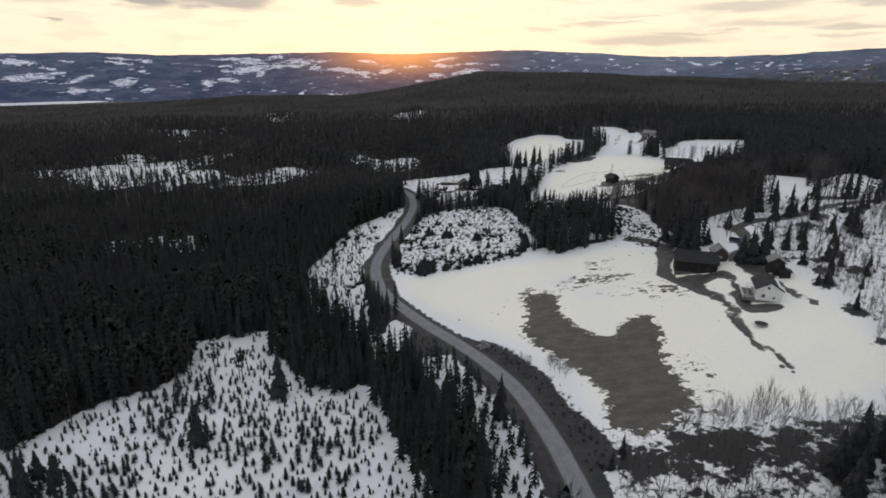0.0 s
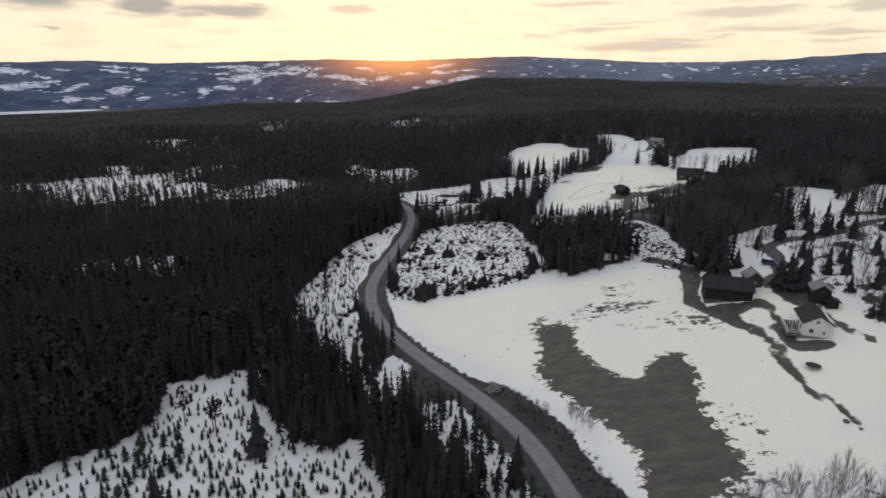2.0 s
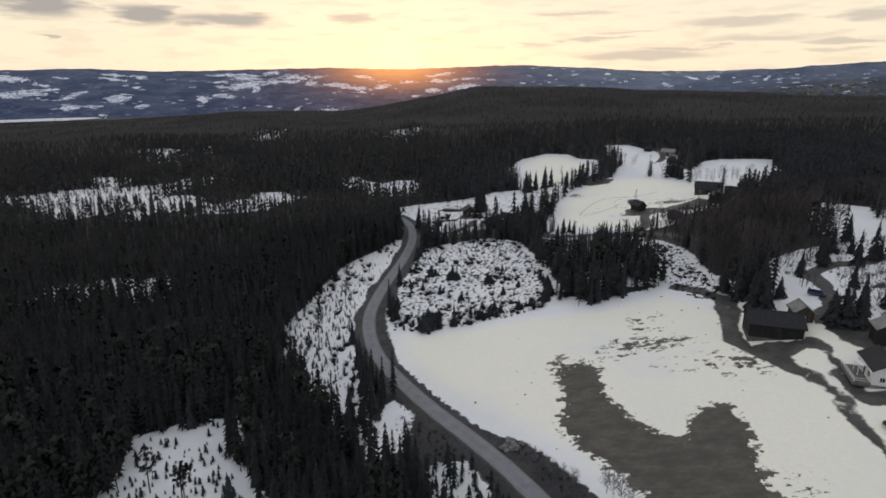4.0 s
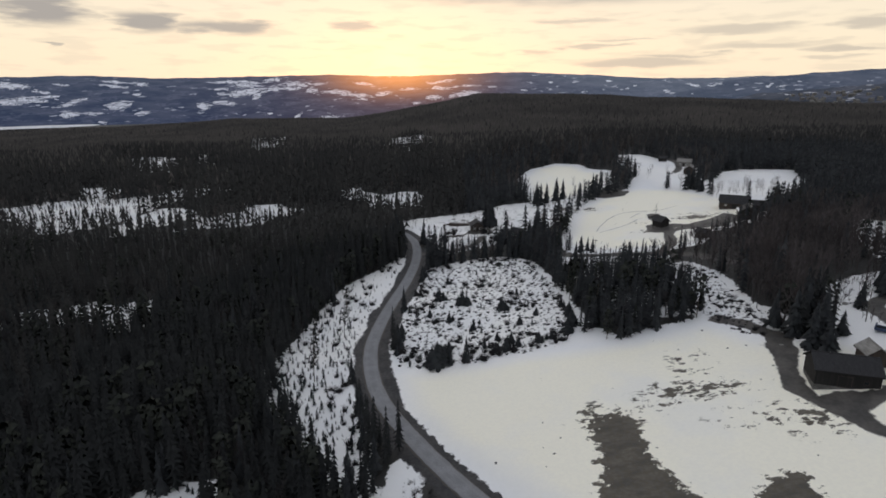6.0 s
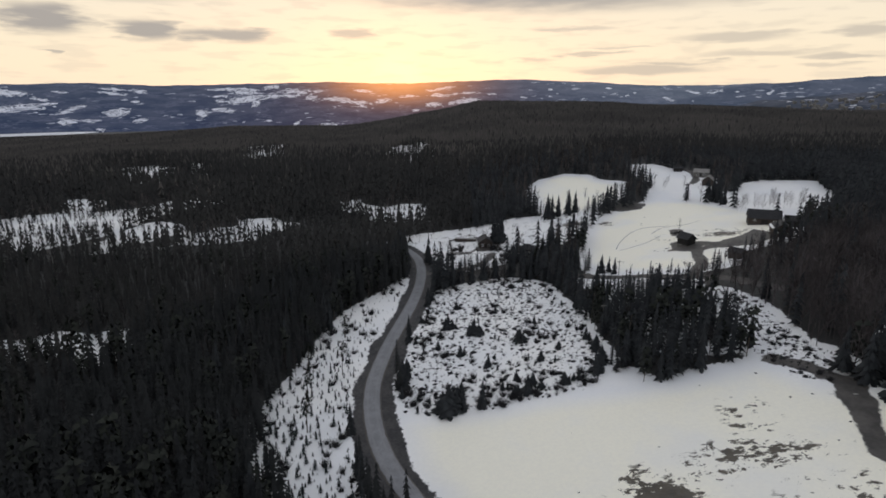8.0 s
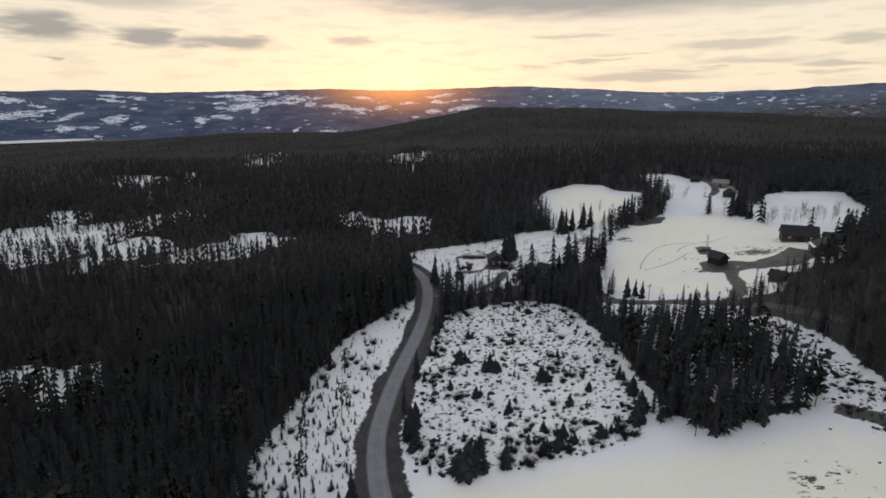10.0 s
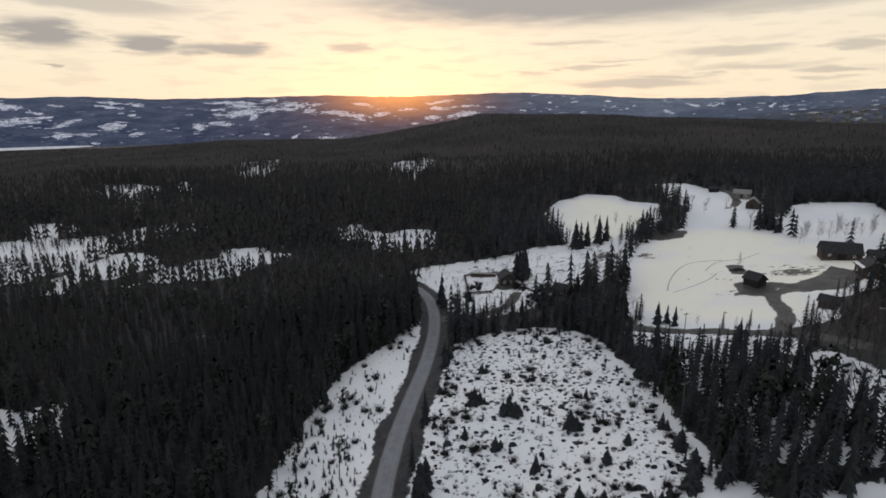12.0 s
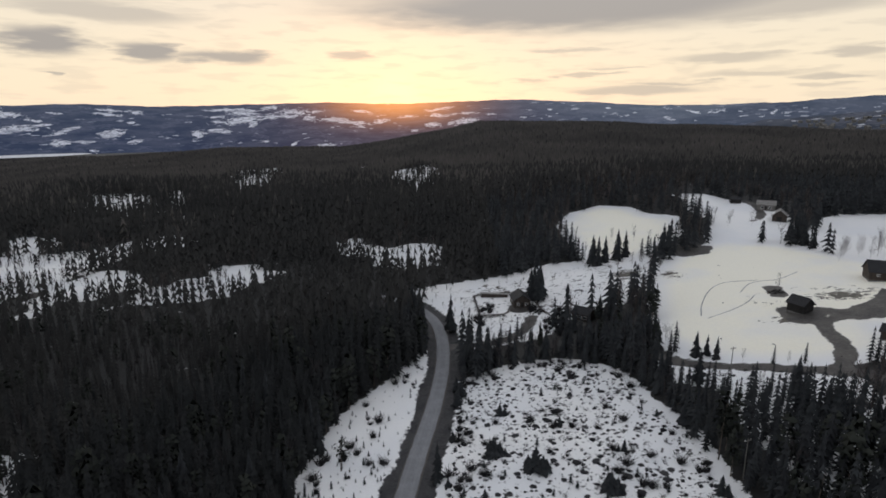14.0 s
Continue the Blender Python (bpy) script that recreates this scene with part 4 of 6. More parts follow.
def scatter(shapes, x, y, z, wide, tall, rng):
    """Corners, triangles and soft normals of many copies of the given shapes, each turned and scaled."""
    V, F, M, base = [], [], [], 0
    pick = rng.integers(0, len(shapes), len(x))
    turn = rng.uniform(0, 2 * math.pi, len(x))
    for k, (v, f) in enumerate(shapes):
        i = np.where(pick == k)[0]
        if not len(i):
            continue
        c, s = np.cos(turn[i])[:, None], np.sin(turn[i])[:, None]
        vx = (v[None, :, 0] * c - v[None, :, 1] * s) * wide[i][:, None] + x[i][:, None]
        vy = (v[None, :, 0] * s + v[None, :, 1] * c) * wide[i][:, None] + y[i][:, None]
        vz = v[None, :, 2] * tall[i][:, None] + z[i][:, None]
        V.append(np.stack([vx, vy, vz], -1).reshape(-1, 3))
        n = leaf_normals(v)
        M.append(np.stack([n[None, :, 0] * c - n[None, :, 1] * s, n[None, :, 0] * s + n[None, :, 1] * c, np.repeat(n[None, :, 2], len(i), 0)], -1).reshape(-1, 3))
        F.append((f[None] + (np.arange(len(i)) * len(v))[:, None, None] + base).reshape(-1, 3))
        base += len(i) * len(v)
    return np.concatenate(V), np.concatenate(F), np.concatenate(M)


def stuff(name, shapes, x, y, wide, tall, mat, rng, label, category, sink=0.1):
    if not len(x):
        return None
    v, f, n = scatter(shapes, x, y, surface(x, y) - sink, wide, tall, rng)
    ob = new(name, mesh_from(name, v, f, mat, None, True, n if mat in (M_SPRUCE, M_VEILSPRUCE, M_HAZESPRUCE, M_PINE, M_YOUNG, M_HAZEWOOD) else None))
    return tagged(ob, label, category, kind="stuff")


rng = np.random.default_rng(7)
pyr = random.Random(5)
NEAR_SPRUCE = [spruce_shape(pyr, 7, 5) for _ in range(6)]
CLOSE_SPRUCE = [spruce_shape(pyr, 9, 5) for _ in range(6)]
NEAR_PINE = [tuft_shape(pyr, 50, 0.26) for _ in range(6)]
MID_SPRUCE = [spruce_shape(pyr, 3, 3) for _ in range(6)]
FARM_SPRUCE = [spruce_shape(pyr, 6, 4) for _ in range(6)]
FAR_SPRUCE = [spruce_shape(pyr, 2, 2, 0.3) for _ in range(5)]
BARE_RAW = [bare_shape(pyr, 10, 70, 0.17, 0.0042, 0.011, True) for _ in range(5)]
THICK_RAW = [bare_shape(pyr, 13, 150, 0.22, 0.0040, 0.009, True) for _ in range(5)]
THICK = [(np.concatenate([a, c]), np.concatenate([b, d + len(a)])) for a, b, c, d in THICK_RAW]
SCRUB_RAW = [bare_shape(pyr, 12, 108, 0.2, 0.0062, 0.010, True) for _ in range(5)]
SCRUB = [(np.concatenate([a, c]), np.concatenate([b, d + len(a)])) for a, b, c, d in SCRUB_RAW]
BARE = [(np.concatenate([a, c]), np.concatenate([b, d + len(a)])) for a, b, c, d in BARE_RAW]
SHRUB = [shrub_shape(pyr, 44, 0.02) for _ in range(5)]
MOUND = [mound_shape(pyr) for _ in range(5)]

BUILDINGS = [(89.2, 151, 8), (78.7, 175.1, 10), (87.5, 179, 6), (98, 163, 5), (88.6, 316.5, 5), (132.6, 338.5, 11), (125, 311, 9), (95.5, 287.5, 5),
             (5, 360, 8), (25.5, 338.5, 6), (155, 460, 8), (150.5, 438, 8), (145, 475, 6), (98.5, 190, 5), (80.4, 135.4, 3)]
BROADLEAF = [[(-18, 307), (42, 311), (48, 345), (20, 340), (-10, 328)],
             [(64, 262), (68, 196), (85, 198), (104, 218), (125, 226), (178, 222), (190, 300), (150, 330), (112, 306), (98, 300), (82, 270)],
             [(30, 103), (60, 100), (88, 99), (100, 90), (60, 62), (30, 70)], [(52, 400), (110, 412), (150, 400), (175, 440), (190, 470), (120, 560), (20, 540), (0, 470), (30, 415)]]


def jitter_grid(x0, x1, y0, y1, s):
    a, b = np.meshgrid(np.arange(x0, x1, s), np.arange(y0, y1, s))
    a, b = a.ravel(), b.ravel()
    return a + rng.uniform(-0.48, 0.48, a.shape) * s, b + rng.uniform(-0.48, 0.48, b.shape) * s


def wooded(x, y):
    """Metres into the wood, away from open ground, roads and houses."""
    d = -np.max([inside(x, y, p) for p in OPEN + [CUTTING]], 0)
    bog = bog_depth(x, y, BOGS)
    d = np.minimum(d, np.where(rng.uniform(size=np.shape(x)) < 0.25 * smooth(11, -1, bog), 3.0, -bog))
    d = np.minimum(d, line_distance(x, y, road_line)[0] - 6.3)
    for p in lane_lines:
        d = np.minimum(d, line_distance(x, y, p)[0] - 3.2)
    for bx, by, br in BUILDINGS:
        d = np.minimum(d, np.hypot(x - bx, y - by) - br)
    dr, sr = line_distance(x, y, road_line)
    bank = (sr > 0) & (y > 84) & (y < 190)
    d = np.where(bank, np.minimum(d, dr - 14), d)
    return d + 1.5 * ripple(x, y, 6, 1) + 1.1 * ripple(x, y, 2.3, 4) + 0.4


def tree_height(x, y):
    h = 13.0 + 2.6 * ripple(x, y, 60, 1)
    low = np.hypot((x + 195) / 150, (y - 338) / 75)
    h = h * (0.7 + 0.3 * smooth(0.6, 1.3, low))
    h = h * (0.75 + 0.25 * smooth(0.6, 1.3, np.hypot((x + 55) / 50, (y - 388) / 26)))
    h = h * (0.75 + 0.25 * smooth(0.5, 1.2, np.hypot((x + 130) / 50, (y - 208) / 26)))
    return h + 3.0 * smooth(60, 20, np.hypot(x + 48, (y - 330) * 0.6))


# near wood
x, y = jitter_grid(-330, 260, 62, 335, 2.85)
d = wooded(x, y)
keep = (d > 0.6) & (np.abs(x) < 0.92 * y + 60)
x, y, d = x[keep], y[keep], d[keep]
broad = np.max([inside(x, y, p) for p in BROADLEAF], 0)
chance = np.where(broad > 0, np.where(inside(x, y, BROADLEAF[0]) > 0, 0.55, np.where(y > 288, 0.4, 0.86)), 0.05 + 0.12 * (ripple(x, y, 25, 4) > 0.3))
is_bare = rng.uniform(size=len(x)) < chance
h = tree_height(x, y) * rng.uniform(0.68, 1.12, len(x))
h = np.where(inside(x, y, BROADLEAF[2]) > 0, h * 0.5, h)
h = np.where(inside(x, y, BROADLEAF[0]) > 0, h * 0.58, h)
h = np.where((x > 30) & (x < 70) & (y > 208) & (y < 300), h * 0.9, h)
lower = (x > 36) & (x < 112) & (y > 262) & (y < 314)
h = np.where(lower, h * 0.7, h)
edge_tree = (d < 8) & (inside(x, y, BROADLEAF[2]) < 0) & (x > -85) & (x < 112) & (y > 96) & (y < 330) & ~is_bare
edge_pick = np.where(edge_tree)[0]
edge_pick = edge_pick[rng.permutation(len(edge_pick))[:90]]
EDGE = [(float(x[i]), float(y[i]), float(h[i])) for i in edge_pick]
rest = np.ones(len(x), bool)
rest[edge_pick] = False
thin_in = np.max([inside(x, y, p) for p in THIN], 0)
rest &= ~((inside(x, y, BROADLEAF[0]) > 0) & (y > 319) & (x < 31) & (rng.uniform(size=len(x)) < 0.75))
rest &= ~(lower & (rng.uniform(size=len(x)) < 0.25))
rest &= (thin_in < 0) | (rng.uniform(size=len(x)) < 0.97)
is_pine = rng.uniform(size=len(x)) < 0.05 + 0.12 * (ripple(x, y, 40, 6) > 0.1)
pn = rest & ~is_bare & is_pine & (inside(x, y, BROADLEAF[2]) < 0)
stuff("pine_forest", NEAR_PINE, x[pn], y[pn], h[pn] * rng.uniform(0.15, 0.21, pn.sum()), h[pn] * 0.95, M_PINE, rng, "dark pines mixed into the spruce forest", "forest", 0.4)
rest &= ~((inside(x, y, BROADLEAF[2]) > 0) & (x < 70) & ~is_bare)
sp = rest & ~is_bare & ~is_pine
close = sp & (np.hypot(x + 12, (y - 200) * 0.75) < 110)
# share of spruces with haze painted into their colour, rising with distance
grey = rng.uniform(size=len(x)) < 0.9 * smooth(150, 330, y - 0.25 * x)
east = (x > -20) & (y > 200)
for some, shapes, mat in ((sp & ~close & ~grey & ~east, NEAR_SPRUCE, M_SPRUCE), (close & ~east, CLOSE_SPRUCE, M_SPRUCE), (sp & east, CLOSE_SPRUCE, M_VEILSPRUCE), (sp & ~close & grey & ~east, NEAR_SPRUCE, M_HAZESPRUCE)):
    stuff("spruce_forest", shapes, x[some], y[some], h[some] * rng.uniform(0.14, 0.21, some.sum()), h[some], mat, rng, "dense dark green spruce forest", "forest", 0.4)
rest &= ~((inside(x, y, BROADLEAF[2]) > -2) & (y > 86))
bb = rest & is_bare & ((rng.uniform(size=len(x)) < 0.8) | (broad < 0))
inner = bb & (broad < 0)
stuff("broadleaf_wood", BARE, x[inner], y[inner], h[inner] * 1.0, h[inner] * 0.92, M_DARKTWIG, rng, "dark leafless alders among the spruces", "forest", 0.2)
outer = bb & (broad >= 0)
stuff("broadleaf_wood", THICK, x[outer], y[outer], h[outer] * rng.uniform(0.9, 1.5, outer.sum()), h[outer] * 0.9, M_WOODTWIG, rng, "leafless grey-brown birch and alder wood", "forest", 0.2)
# trunks below the crowns along the edges of the wood
tr = (sp | pn) & (d < 9)
tv, tf = [], []
rod(tv, tf, (0, 0, 0), (0, 0, 1), 0.5, 0.3, 4)
stuff("forest_trunks", [(np.array(tv), np.array(tf))], x[tr], y[tr], np.full(tr.sum(), 0.3), h[tr] * 0.4, M_BARK, rng, "brown spruce trunks at the forest edge", "forest", 0.4)

# middle wood
x, y = jitter_grid(-640, 640, 335, 760, 4.35)
x2, y2 = jitter_grid(-220, 230, -160, 62, 6.0)
x, y = np.concatenate([x, x2]), np.concatenate([y, y2])
d = wooded(x, y)
keep = (d > 0.6) & ((np.abs(x) < 0.88 * y + 40) | (y < 62))
x, y = x[keep], y[keep]
broad = np.max([inside(x, y, p) for p in BROADLEAF], 0)
is_bare = rng.uniform(size=len(x)) < np.where(broad > 0, 0.5, 0.03)
h = tree_height(x, y) * rng.uniform(0.76, 1.14, len(x))
# share of trees in the haze-paled colour, growing with distance
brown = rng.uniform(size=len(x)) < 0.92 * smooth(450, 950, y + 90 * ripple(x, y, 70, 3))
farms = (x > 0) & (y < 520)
for some, shapes, mat, label in ((~is_bare & ~brown & ~farms, MID_SPRUCE, M_HAZESPRUCE, "dark spruce forest on gently rolling land"), (~is_bare & farms, FARM_SPRUCE, M_VEILSPRUCE, "dark spruce wood round the snowy farm fields"),
                                 (~is_bare & brown & ~farms, MID_SPRUCE, M_HAZEWOOD, "forest behind the spruces, paled brown-grey as haze")):
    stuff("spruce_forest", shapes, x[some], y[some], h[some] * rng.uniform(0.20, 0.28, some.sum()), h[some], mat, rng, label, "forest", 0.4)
stuff("broadleaf_wood", BARE, x[is_bare], y[is_bare], h[is_bare], h[is_bare] * 0.9, M_TWIG, rng, "leafless grey-brown woodland round the farms", "forest", 0.2)

# far wood, thinning in size to the crest and beyond it
for y0, y1, s, hs in ((760, 1150, 5.4, 0.92), (1150, 1750, 7.6, 0.9), (1750, 2500, 22.0, 1.0)):
    x, y = jitter_grid(-0.86 * y1, 0.86 * y1, y0, y1, s)
    far_bog = bog_depth(x, y, FAR_BOGS)
    keep = (np.abs(x) < 0.84 * y + 20) & ((far_bog < 0) | (rng.uniform(size=len(x)) < 0.08 + 0.4 * smooth(14, 0, far_bog)))
    x, y = x[keep], y[keep]
    h = (13 + 2.5 * ripple(x, y, 90, 2)) * rng.uniform(0.86, 1.1, len(x)) * hs
    # nearly all far trees take the canopy colour with haze painted in
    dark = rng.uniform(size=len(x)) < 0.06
    for some, mat in ((dark, M_HAZESPRUCE), (~dark, M_HAZEWOOD)):
        stuff("distant_forest", FAR_SPRUCE, x[some], y[some], h[some] * 0.36 * s / 6.2 * rng.uniform(0.85, 1.2, some.sum()), h[some], mat, rng, "distant forest up to the crest, paled brown-grey as haze", "forest", 0.4)

# scattered trees on the bogs
x, y = jitter_grid(-330, -20, 195, 560, 2.9)
b_in = bog_depth(x, y, BOGS[:6])
keep = (b_in > 0) & (rng.uniform(size=len(x)) < 0.3 + 0.8 * ripple(x * 0.5 + y * 0.6, y - 0.3 * x, 15, 3) + 0.2 * smooth(12, 2, b_in))
x, y = x[keep], y[keep]
pale = rng.uniform(size=len(x)) < 0.45
h = 2.0 + 6.5 * rng.uniform(0, 1, len(x)) ** 1.5
stuff("bog_spruces", MID_SPRUCE, x[~pale], y[~pale], h[~pale] * 0.25, h[~pale], M_SPRUCE, rng, "thin stunted spruces scattered over snowy bog", "trees")
fx, fy = jitter_grid(-390, -20, 490, 900, 5.0)
far_in = (bog_depth(fx, fy, FAR_BOGS) > 0) & (rng.uniform(size=len(fx)) < 0.55 + 0.5 * ripple(fx, fy, 21, 4))
fx, fy = fx[far_in], fy[far_in]
fh = rng.uniform(3, 11, len(fx))
stuff("bog_spruces", MID_SPRUCE, fx, fy, fh * 0.24, fh, M_HAZESPRUCE, rng, "scattered spruces in far snowy openings", "trees")
stuff("bog_birches", SCRUB, x[pale], y[pale], h[pale] * 1.2, h[pale] * 1.2, M_TWIG, rng, "small bare birches scattered over snowy bog", "trees")



# ---- single trees ----
def part(name, v, f, mat, parent, label=""):
    """One mesh object under a thing or a part."""
    me = v if isinstance(v, bpy.types.Mesh) else mesh_from(name, v, f, mat, None, name not in ("trunk", "boulder"), leaf_normals(v) if name == "crown" and mat in (M_SPRUCE, M_VEILSPRUCE, M_PINE, M_YOUNG) else None)
    ob = new(name, me)
    ob.parent = parent
    if label:
        ob["label"] = label
    return ob


def thing(name, x, y, label, category, group="", z=None, turn=0.0):
    ob = new(name)
    ob.matrix_basis = pose(x, y, land_z(x, y) if z is None else z, 0, 0, turn)
    return tagged(ob, label, category, group)


def trunk_mesh(top, r0, r1, n=7, bend=0.0):
    v, f = [], []
    for k in range(4):
        a, b = k / 4, (k + 1) / 4
        rod(v, f, (bend * a * a, 0, top * a - 0.02), (bend * b * b, 0, top * b - 0.02), r0 + (r1 - r0) * a, r0 + (r1 - r0) * b, n)
    return np.array(v), np.array(f)


def bough_crown(rnd, tiers, per, low):
    """Crown of a spruce seen close: whorls of drooping boughs, each a ridged blade."""
    v, f = [], []
    for i in range(tiers):
        k = i / (tiers - 1)
        z = low + (0.97 - low) * k
        reach = (1 - k) ** 0.85 * 1.0 + 0.05
        a0 = rnd.uniform(0, 7)
        for j in range(per):
            a = a0 + 2 * math.pi * j / per + rnd.uniform(-0.2, 0.2)
            r = reach * rnd.uniform(0.42, 1.22)
            w = r * rnd.uniform(0.17, 0.27) + 0.03
            c, q = math.cos(a), math.sin(a)
            b = len(v)
            drop = 0.10 * r + 0.012 + rnd.uniform(-0.03, 0.03)
            v += [(0, 0, z + 0.035), (c * r * 0.6 - q * w, q * r * 0.6 + c * w, z - drop * 0.75), (c * r * 0.55, q * r * 0.55, z + 0.008),
                  (c * r * 0.6 + q * w, q * r * 0.6 - c * w, z - drop * 0.75), (c * r, q * r, z - drop)]
            f += [(b, b + 1, b + 2), (b, b + 2, b + 3), (b + 1, b + 4, b + 2), (b + 2, b + 4, b + 3)]
    base = len(v)
    v += [(0.03, 0, 0.93), (-0.015, 0.026, 0.93), (-0.015, -0.026, 0.93), (0, 0, 1.0)]
    f += [(base, base + 1, base + 3), (base + 1, base + 2, base + 3), (base + 2, base, base + 3)]
    return np.array(v), np.array(f)


def spruce_proto(k):
    """Spruce one unit high, with a crown one unit in radius."""
    rnd = random.Random(40 + k)
    ob = thing("spruce_tree", 0, 0, "tall dark green spruce tree standing in snow", "tree", "spruces at the forest edges", -900)
    tv, tf = trunk_mesh(0.9, 0.075, 0.012)
    part("trunk", tv, tf, M_BARK, ob)
    cv, cf = bough_crown(rnd, 17, 8, 0.05 + 0.03 * k)
    part("crown", cv, cf, M_VEILSPRUCE, ob)
    return ob


def plant(proto, x, y, wide, tall, turn, label="", group="", sink=0.1):
    ob = copy_thing(proto, pose(x, y, land_z(x, y) - sink, 0, 0, turn))
    ob.scale = (wide, wide, tall)
    return tagged(ob, label, "", group)


def remove_proto(ob):
    for o in (*ob.children_recursive, ob):
        bpy.data.objects.remove(o)


spruces = [spruce_proto(k) for k in range(4)]
rnd = random.Random(11)
for ex, ey, eh in EDGE:
    plant(rnd.choice(spruces), ex, ey, eh * rnd.uniform(0.12, 0.19), eh, rnd.uniform(0, 360))
# lone spruces in the open: place, height
LONE = [(-88, 91.5, 9), (-87, 95, 7), (-82, 93, 8), (-85, 89, 10), (-80.5, 90, 7), (-77, 90.5, 6), (-84, 96, 6), (-90, 94, 8), (118.7, 204.2, 12), (126, 208, 13), (133.5, 183.5, 11), (156, 222, 13), (-33, 331, 15), (-34.5, 335, 16), (-33.6, 327, 14), (-36, 339, 17), (-34.5, 342.5, 16), (-37.5, 345, 17), (-33, 322.5, 12), (-38, 334, 16), (-23, 340, 15), (12, 362, 15), (9.8, 364, 14), (13.8, 364.5, 14), (11.5, 366.5, 15), (42.7, 397, 15), (49, 399, 13), (55, 400, 15), (59.5, 403, 13), (78.7, 407, 13), (36, 408, 11),
        (45, 396, 14), (48, 297, 8), (50.5, 295.7, 7), (52, 293, 7), (-58.6, 107, 12), (-44.8, 124.6, 14), (-57.5, 106.3, 7),
        (-3.8, 209, 8.5), (10.7, 110.7, 12), (34, 95, 5.5), (31, 92, 4.5), (72.6, 86, 13), (78.4, 88, 11), (82, 84, 14), (76, 80, 13),
        (-18, 341, 5), (20, 329, 8), (31, 338, 9), (33, 334, 11), (17, 336, 7), (135, 402, 13), (136, 398, 14), (137, 394, 13), (138, 389, 12), (142, 404, 14), (139, 405, 13),
        (33, 310, 10), (36, 307, 11), (38.5, 309, 12.5), (36, 312, 12), (41, 311, 11), (40, 306, 10), (34, 315, 11), (86, 88, 11), (90, 86, 13),
        (94, 84, 13), (14, 368, 14), (-12, 311, 10), (-8, 310, 11), (-3, 309, 10), (2, 310, 12), (7, 310.5, 10), (13, 311, 11), (19, 310, 10), (24, 307, 12)]
for ex, ey, eh in LONE:
    plant(rnd.choice(spruces), ex, ey, eh * rnd.uniform(0.17, 0.25), eh, rnd.uniform(0, 360), "free-standing dark green spruce tree in snow", "free-standing spruces")
ROW = [(-25, 218, 4), (-24.4, 222, 5.5), (-25.8, 225, 6), (-24.2, 228, 5), (-26, 231, 5.5), (-25, 234.5, 4), (-23.6, 252, 2.6), (-22.5, 270, 3), (-21, 288, 5), (-20, 292, 6), (-21.4, 297, 5)]
for ex, ey, eh in ROW:
    plant(rnd.choice(spruces), ex, ey, eh * rnd.uniform(0.3, 0.42), eh, rnd.uniform(0, 360), "bushy young spruce beside the road verge", "roadside spruces")
CLUMPS = [(-12.2, 208.2, 6.5), (-13.8, 209, 5), (-10.6, 208.8, 5), (-8.6, 209.4, 3), (-13, 262, 4.5), (-11.5, 262.5, 3), (-4.3, 255, 5), (-2.8, 254, 3.5), (-5.8, 256, 3), (9.4, 245, 4), (10.6, 244.5, 3), (16, 258, 2.5), (-9, 240, 3), (-1, 231, 3.2), (14, 230, 3),
          (6, 221, 2.6), (10, 218, 3.0), (2, 217, 2.4), (-9, 217, 3.4), (20, 236, 2.4), (-16, 246, 2.6), (4, 271, 2.4), (-10, 280, 2.8),
          (-9, 213.5, 2.4), (5, 214, 2.6), (8, 213.5, 3.2), (12, 215, 2.4), (18, 216, 3.0), (22, 217, 2.6), (27, 219, 4.5), (29.5, 224, 4.5), (30, 232, 4), (29, 240, 3.5)]
CLUMPS += [(cx + 1.3 * math.cos(3.7 * k), cy + 1.1 * math.sin(3.7 * k), ch * (0.55 + 0.06 * (k % 5))) for k, (cx, cy, ch) in enumerate(CLUMPS)]
for ex, ey, eh in CLUMPS:
    eh *= 1.25
    plant(rnd.choice(spruces), ex, ey, eh * rnd.uniform(0.32, 0.5), eh, rnd.uniform(0, 360), "low bushy spruce on snowy cut-over ground", "spruces on the clearing")
SCATTER = [(102, 204, 9), (106, 199, 7), (112, 209, 12), (118, 205, 10), (124, 215, 8), (131, 201, 11), (137, 218, 9), (143, 204, 7), (119, 190, 11), (128, 186, 8), (136, 190, 10),
           (146, 193, 6), (152, 205, 8), (111, 178, 10), (121, 172, 7), (114, 165, 9), (112, 186, 10), (109, 191, 9),
           (126, 163, 6), (117, 152, 7), (112, 146, 5), (110, 139, 6), (160, 212, 9), (150, 214, 10), (124, 178, 6),
           (104, 152, 5), (107, 150, 4), (105, 137, 6.5), (103, 133, 4), (110, 156, 6), (115, 160, 6), (119, 166, 7), (122, 158, 5), (128, 172, 7), (133, 180, 8), (107, 165, 7), (110, 170, 8),
           (116, 183, 8), (121, 196, 8), (128, 208, 9), (134, 212, 10), (140, 197, 8), (147, 201, 9), (155, 198, 8), (114, 214, 10), (120, 218, 11), (142, 220, 12), (146, 226, 13), (152, 230, 12), (130, 226, 12)]
SCATTER = [(ex, ey, eh * 0.85) for k, (ex, ey, eh) in enumerate(SCATTER) if k % 5 not in (1, 3)]
for ex, ey, eh in SCATTER:
    plant(rnd.choice(spruces), ex, ey, eh * rnd.uniform(0.19, 0.27), eh, rnd.uniform(0, 360), "dark spruce among bare bushes on snow", "spruces by the cottages")


